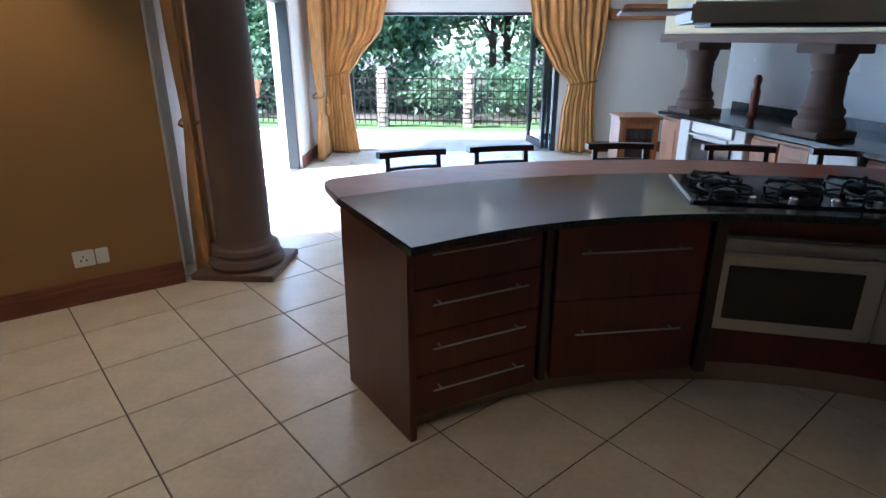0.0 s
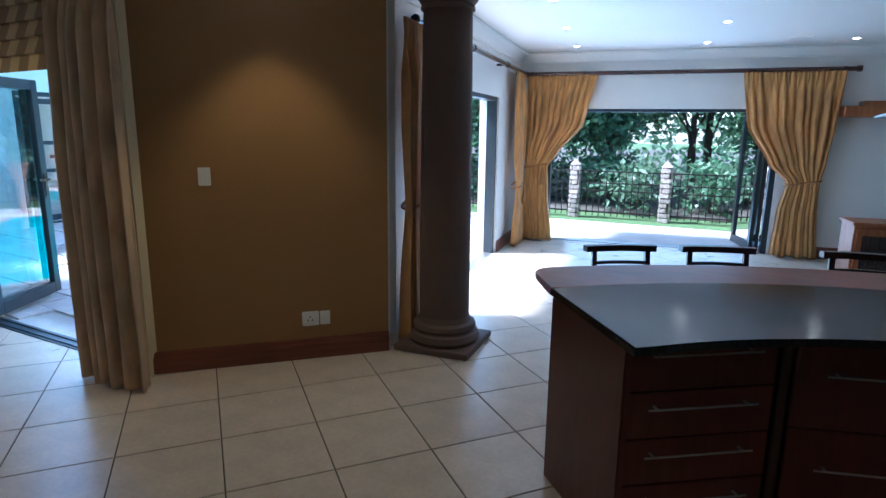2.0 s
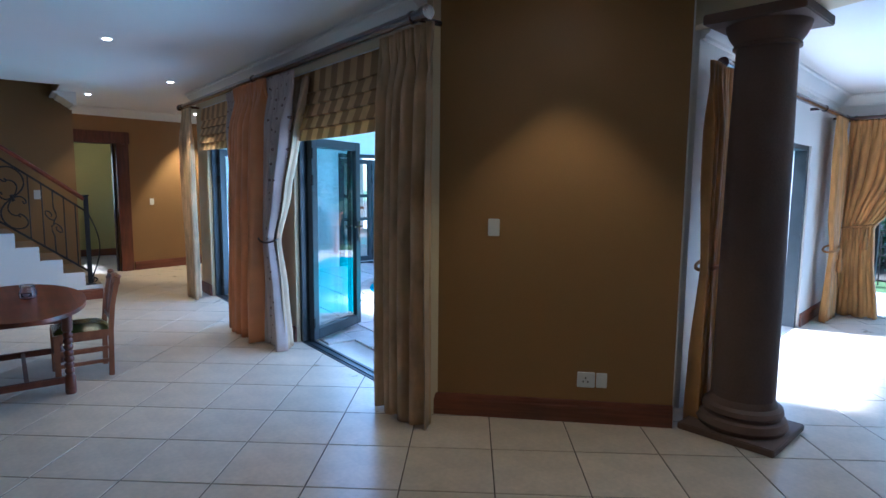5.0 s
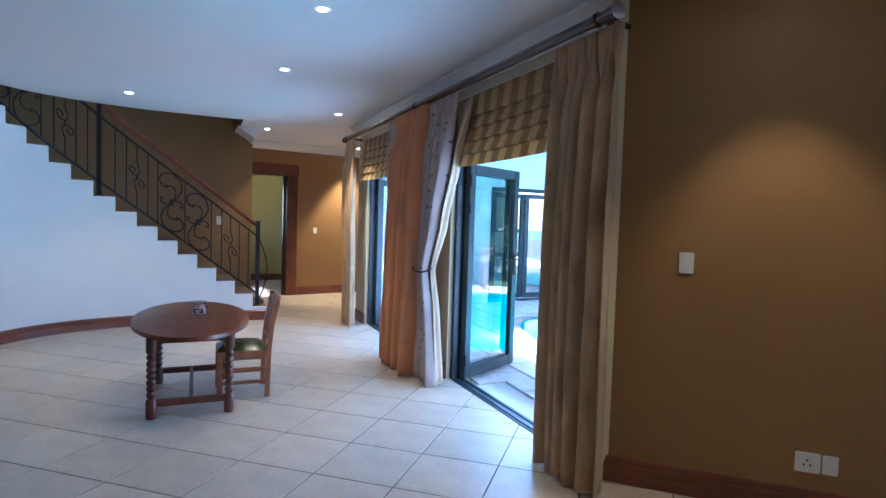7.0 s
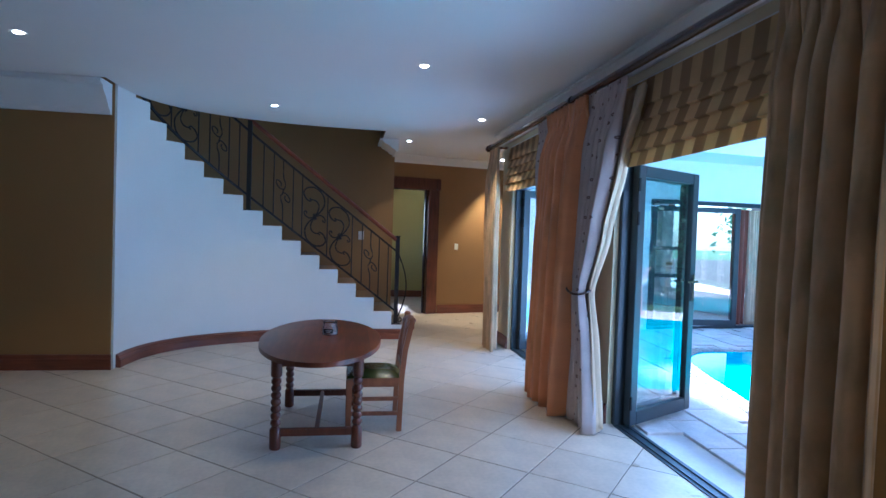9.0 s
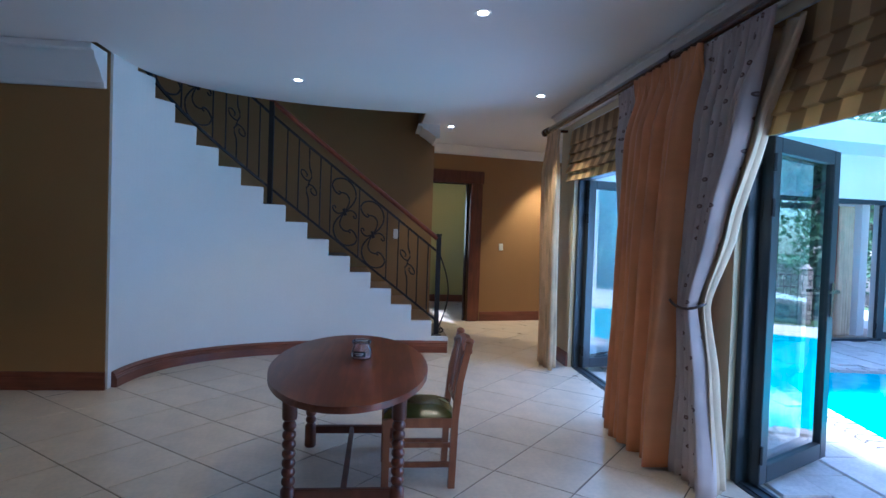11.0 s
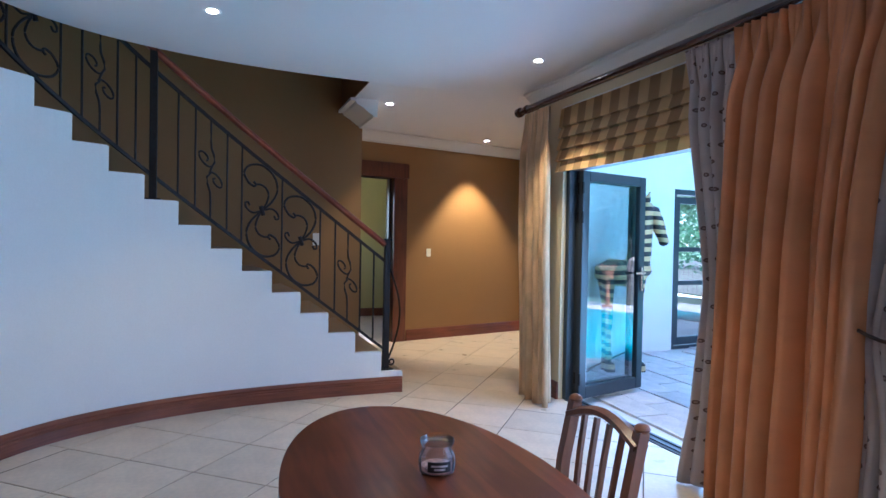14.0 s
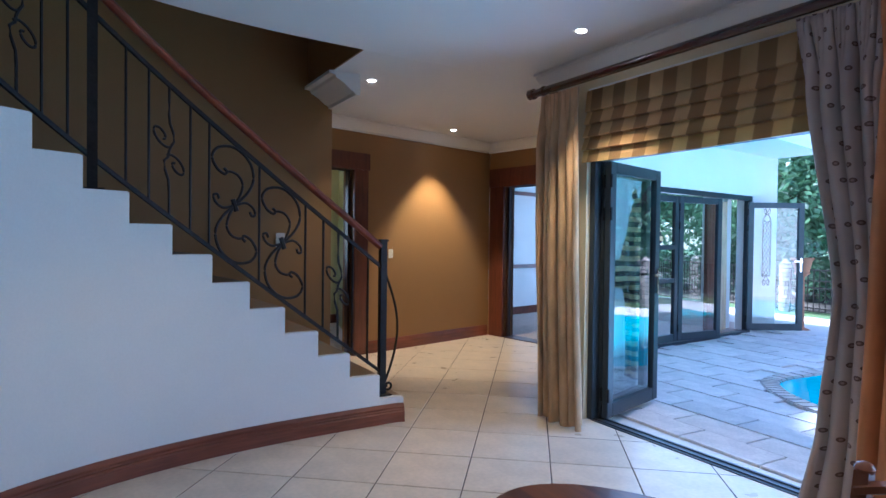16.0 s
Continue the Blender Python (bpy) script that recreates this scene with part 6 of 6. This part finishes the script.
# ---- floor tiles ----
TH, TP = radians(50), 0.4925
TO = Vector((-0.995, 3.145))
TA, TB = Vector((math.cos(TH), math.sin(TH))), Vector((math.sin(TH), -math.cos(TH)))
_kl = along(M_KLEFT, (0, 0.12), (4.6, 0.12))
_kf = along(M_KFAR, (0, 0.12), (7.5, 0.12))


def half(p, q):
    """Keeps what lies to the right of the way from p to q."""
    return (q[1] - p[1], -(q[0] - p[0]), p[0], p[1])


REGIONS = [
    [(0, -1, 0, 2.84), (1, 0, -6.9, 0), (-1, 0, 5.1, 0), (0, 1, 0, -8.1)],
    [(0, -1, 0, 2.84), (1, 0, -13.4, 0), (-1, 0, -6.9, 0), (0, 1, 0, -1.6)],
    [(0, 1, 0, 2.84), half((-2.78, 2.84), (-1.67, 3.95)), (0, -1, 0, 3.95), (-1, 0, 5.1, 0)],
    [(0, 1, 0, 3.95), half(_kl[0], _kl[1]), half(_kf[0], _kf[1]), (-1, 0, 5.1, 0)],
    [(0, 1, 0, 2.84), (1, 0, -13.4, 0), half((-13.4, 4.15), (-8.4, 4.95)), half((-9.5, 4.9), (-8.15, 2.9))],
]


def inside(p, h):
    return (p[0] - h[2]) * h[0] + (p[1] - h[3]) * h[1] >= 0


def clip(poly, reg):
    for h in reg:
        out = []
        for i, p in enumerate(poly):
            q = poly[(i + 1) % len(poly)]
            dp = (p[0] - h[2]) * h[0] + (p[1] - h[3]) * h[1]
            dq = (q[0] - h[2]) * h[0] + (q[1] - h[3]) * h[1]
            if dp >= 0:
                out.append(p)
            if (dp >= 0) != (dq >= 0):
                f = dp / (dp - dq)
                out.append((p[0] + (q[0] - p[0]) * f, p[1] + (q[1] - p[1]) * f))
        poly = out
        if len(poly) < 3:
            return []
    return poly


floor = thing("floor", "beige ceramic floor tiles laid diagonally with dark joints", "floor", kind="structure")
bm = bmesh.new()
for reg in REGIONS:
    p = clip([(-14, -9), (6, -9), (6, 12), (-14, 12)], reg)
    prism(p, -0.12, -0.004, bm=bm)
part("screed", bm, GROUT, floor, "dark grout joints")
gap = 0.0035
hs = TP / 2 - gap
tb = bmesh.new()
c = 0.0025
vs = []
for z, e in ((-0.012, 0), (-c, 0), (0.0, c)):
    vs.append([tb.verts.new((x * (hs - e), y * (hs - e), z)) for x, y in ((-1, -1), (1, -1), (1, 1), (-1, 1))])
for a, b in zip(vs, vs[1:]):
    for i in range(4):
        tb.faces.new((a[i], a[(i + 1) % 4], b[(i + 1) % 4], b[i]))
tb.faces.new(vs[-1])
tile_mesh = finish("tile", tb, TILE)
rest = bmesh.new()
cands = []
for i in range(-40, 40):
    for j in range(-40, 40):
        ctr = TO + TA * (TP * (i + 0.5)) + TB * (TP * (j + 0.5))
        if not (-13.6 < ctr.x < 5.2 and -8.2 < ctr.y < 11):
            continue
        cor = [ctr + TA * (hs * x) + TB * (hs * y) for x, y in ((-1, -1), (1, -1), (1, 1), (-1, 1))]
        ok = all(any(all(inside(p, h) for h in reg) for reg in REGIONS) for p in cor)
        if ok:
            cands.append((ctr.copy(), cor))
        else:
            for reg in REGIONS:
                pl = clip([tuple(p) for p in cor], reg)
                if pl:
                    rest.faces.new([rest.verts.new((x, y, -0.0005)) for x, y in pl])
cands.sort(key=lambda t: abs(t[0].y - 1.2) + max(0, -7.5 - t[0].x, t[0].x - 1.5) * 2)
for k, (ctr, cor) in enumerate(cands):
    if k < 300:
        o = new("tile", tile_mesh)
        o.parent = floor
        o.matrix_local = pose(ctr.x, ctr.y, 0, 0, 0, 50)
    else:
        lo = [rest.verts.new((p.x, p.y, -0.01)) for p in cor]
        hi = [rest.verts.new((p.x, p.y, 0.0)) for p in cor]
        rest.faces.new(hi)
        for i in range(4):
            rest.faces.new((lo[i], lo[(i + 1) % 4], hi[(i + 1) % 4], hi[i]))
o = part("far_tiles", rest, TILE, floor)
o["kind"] = "stuff"
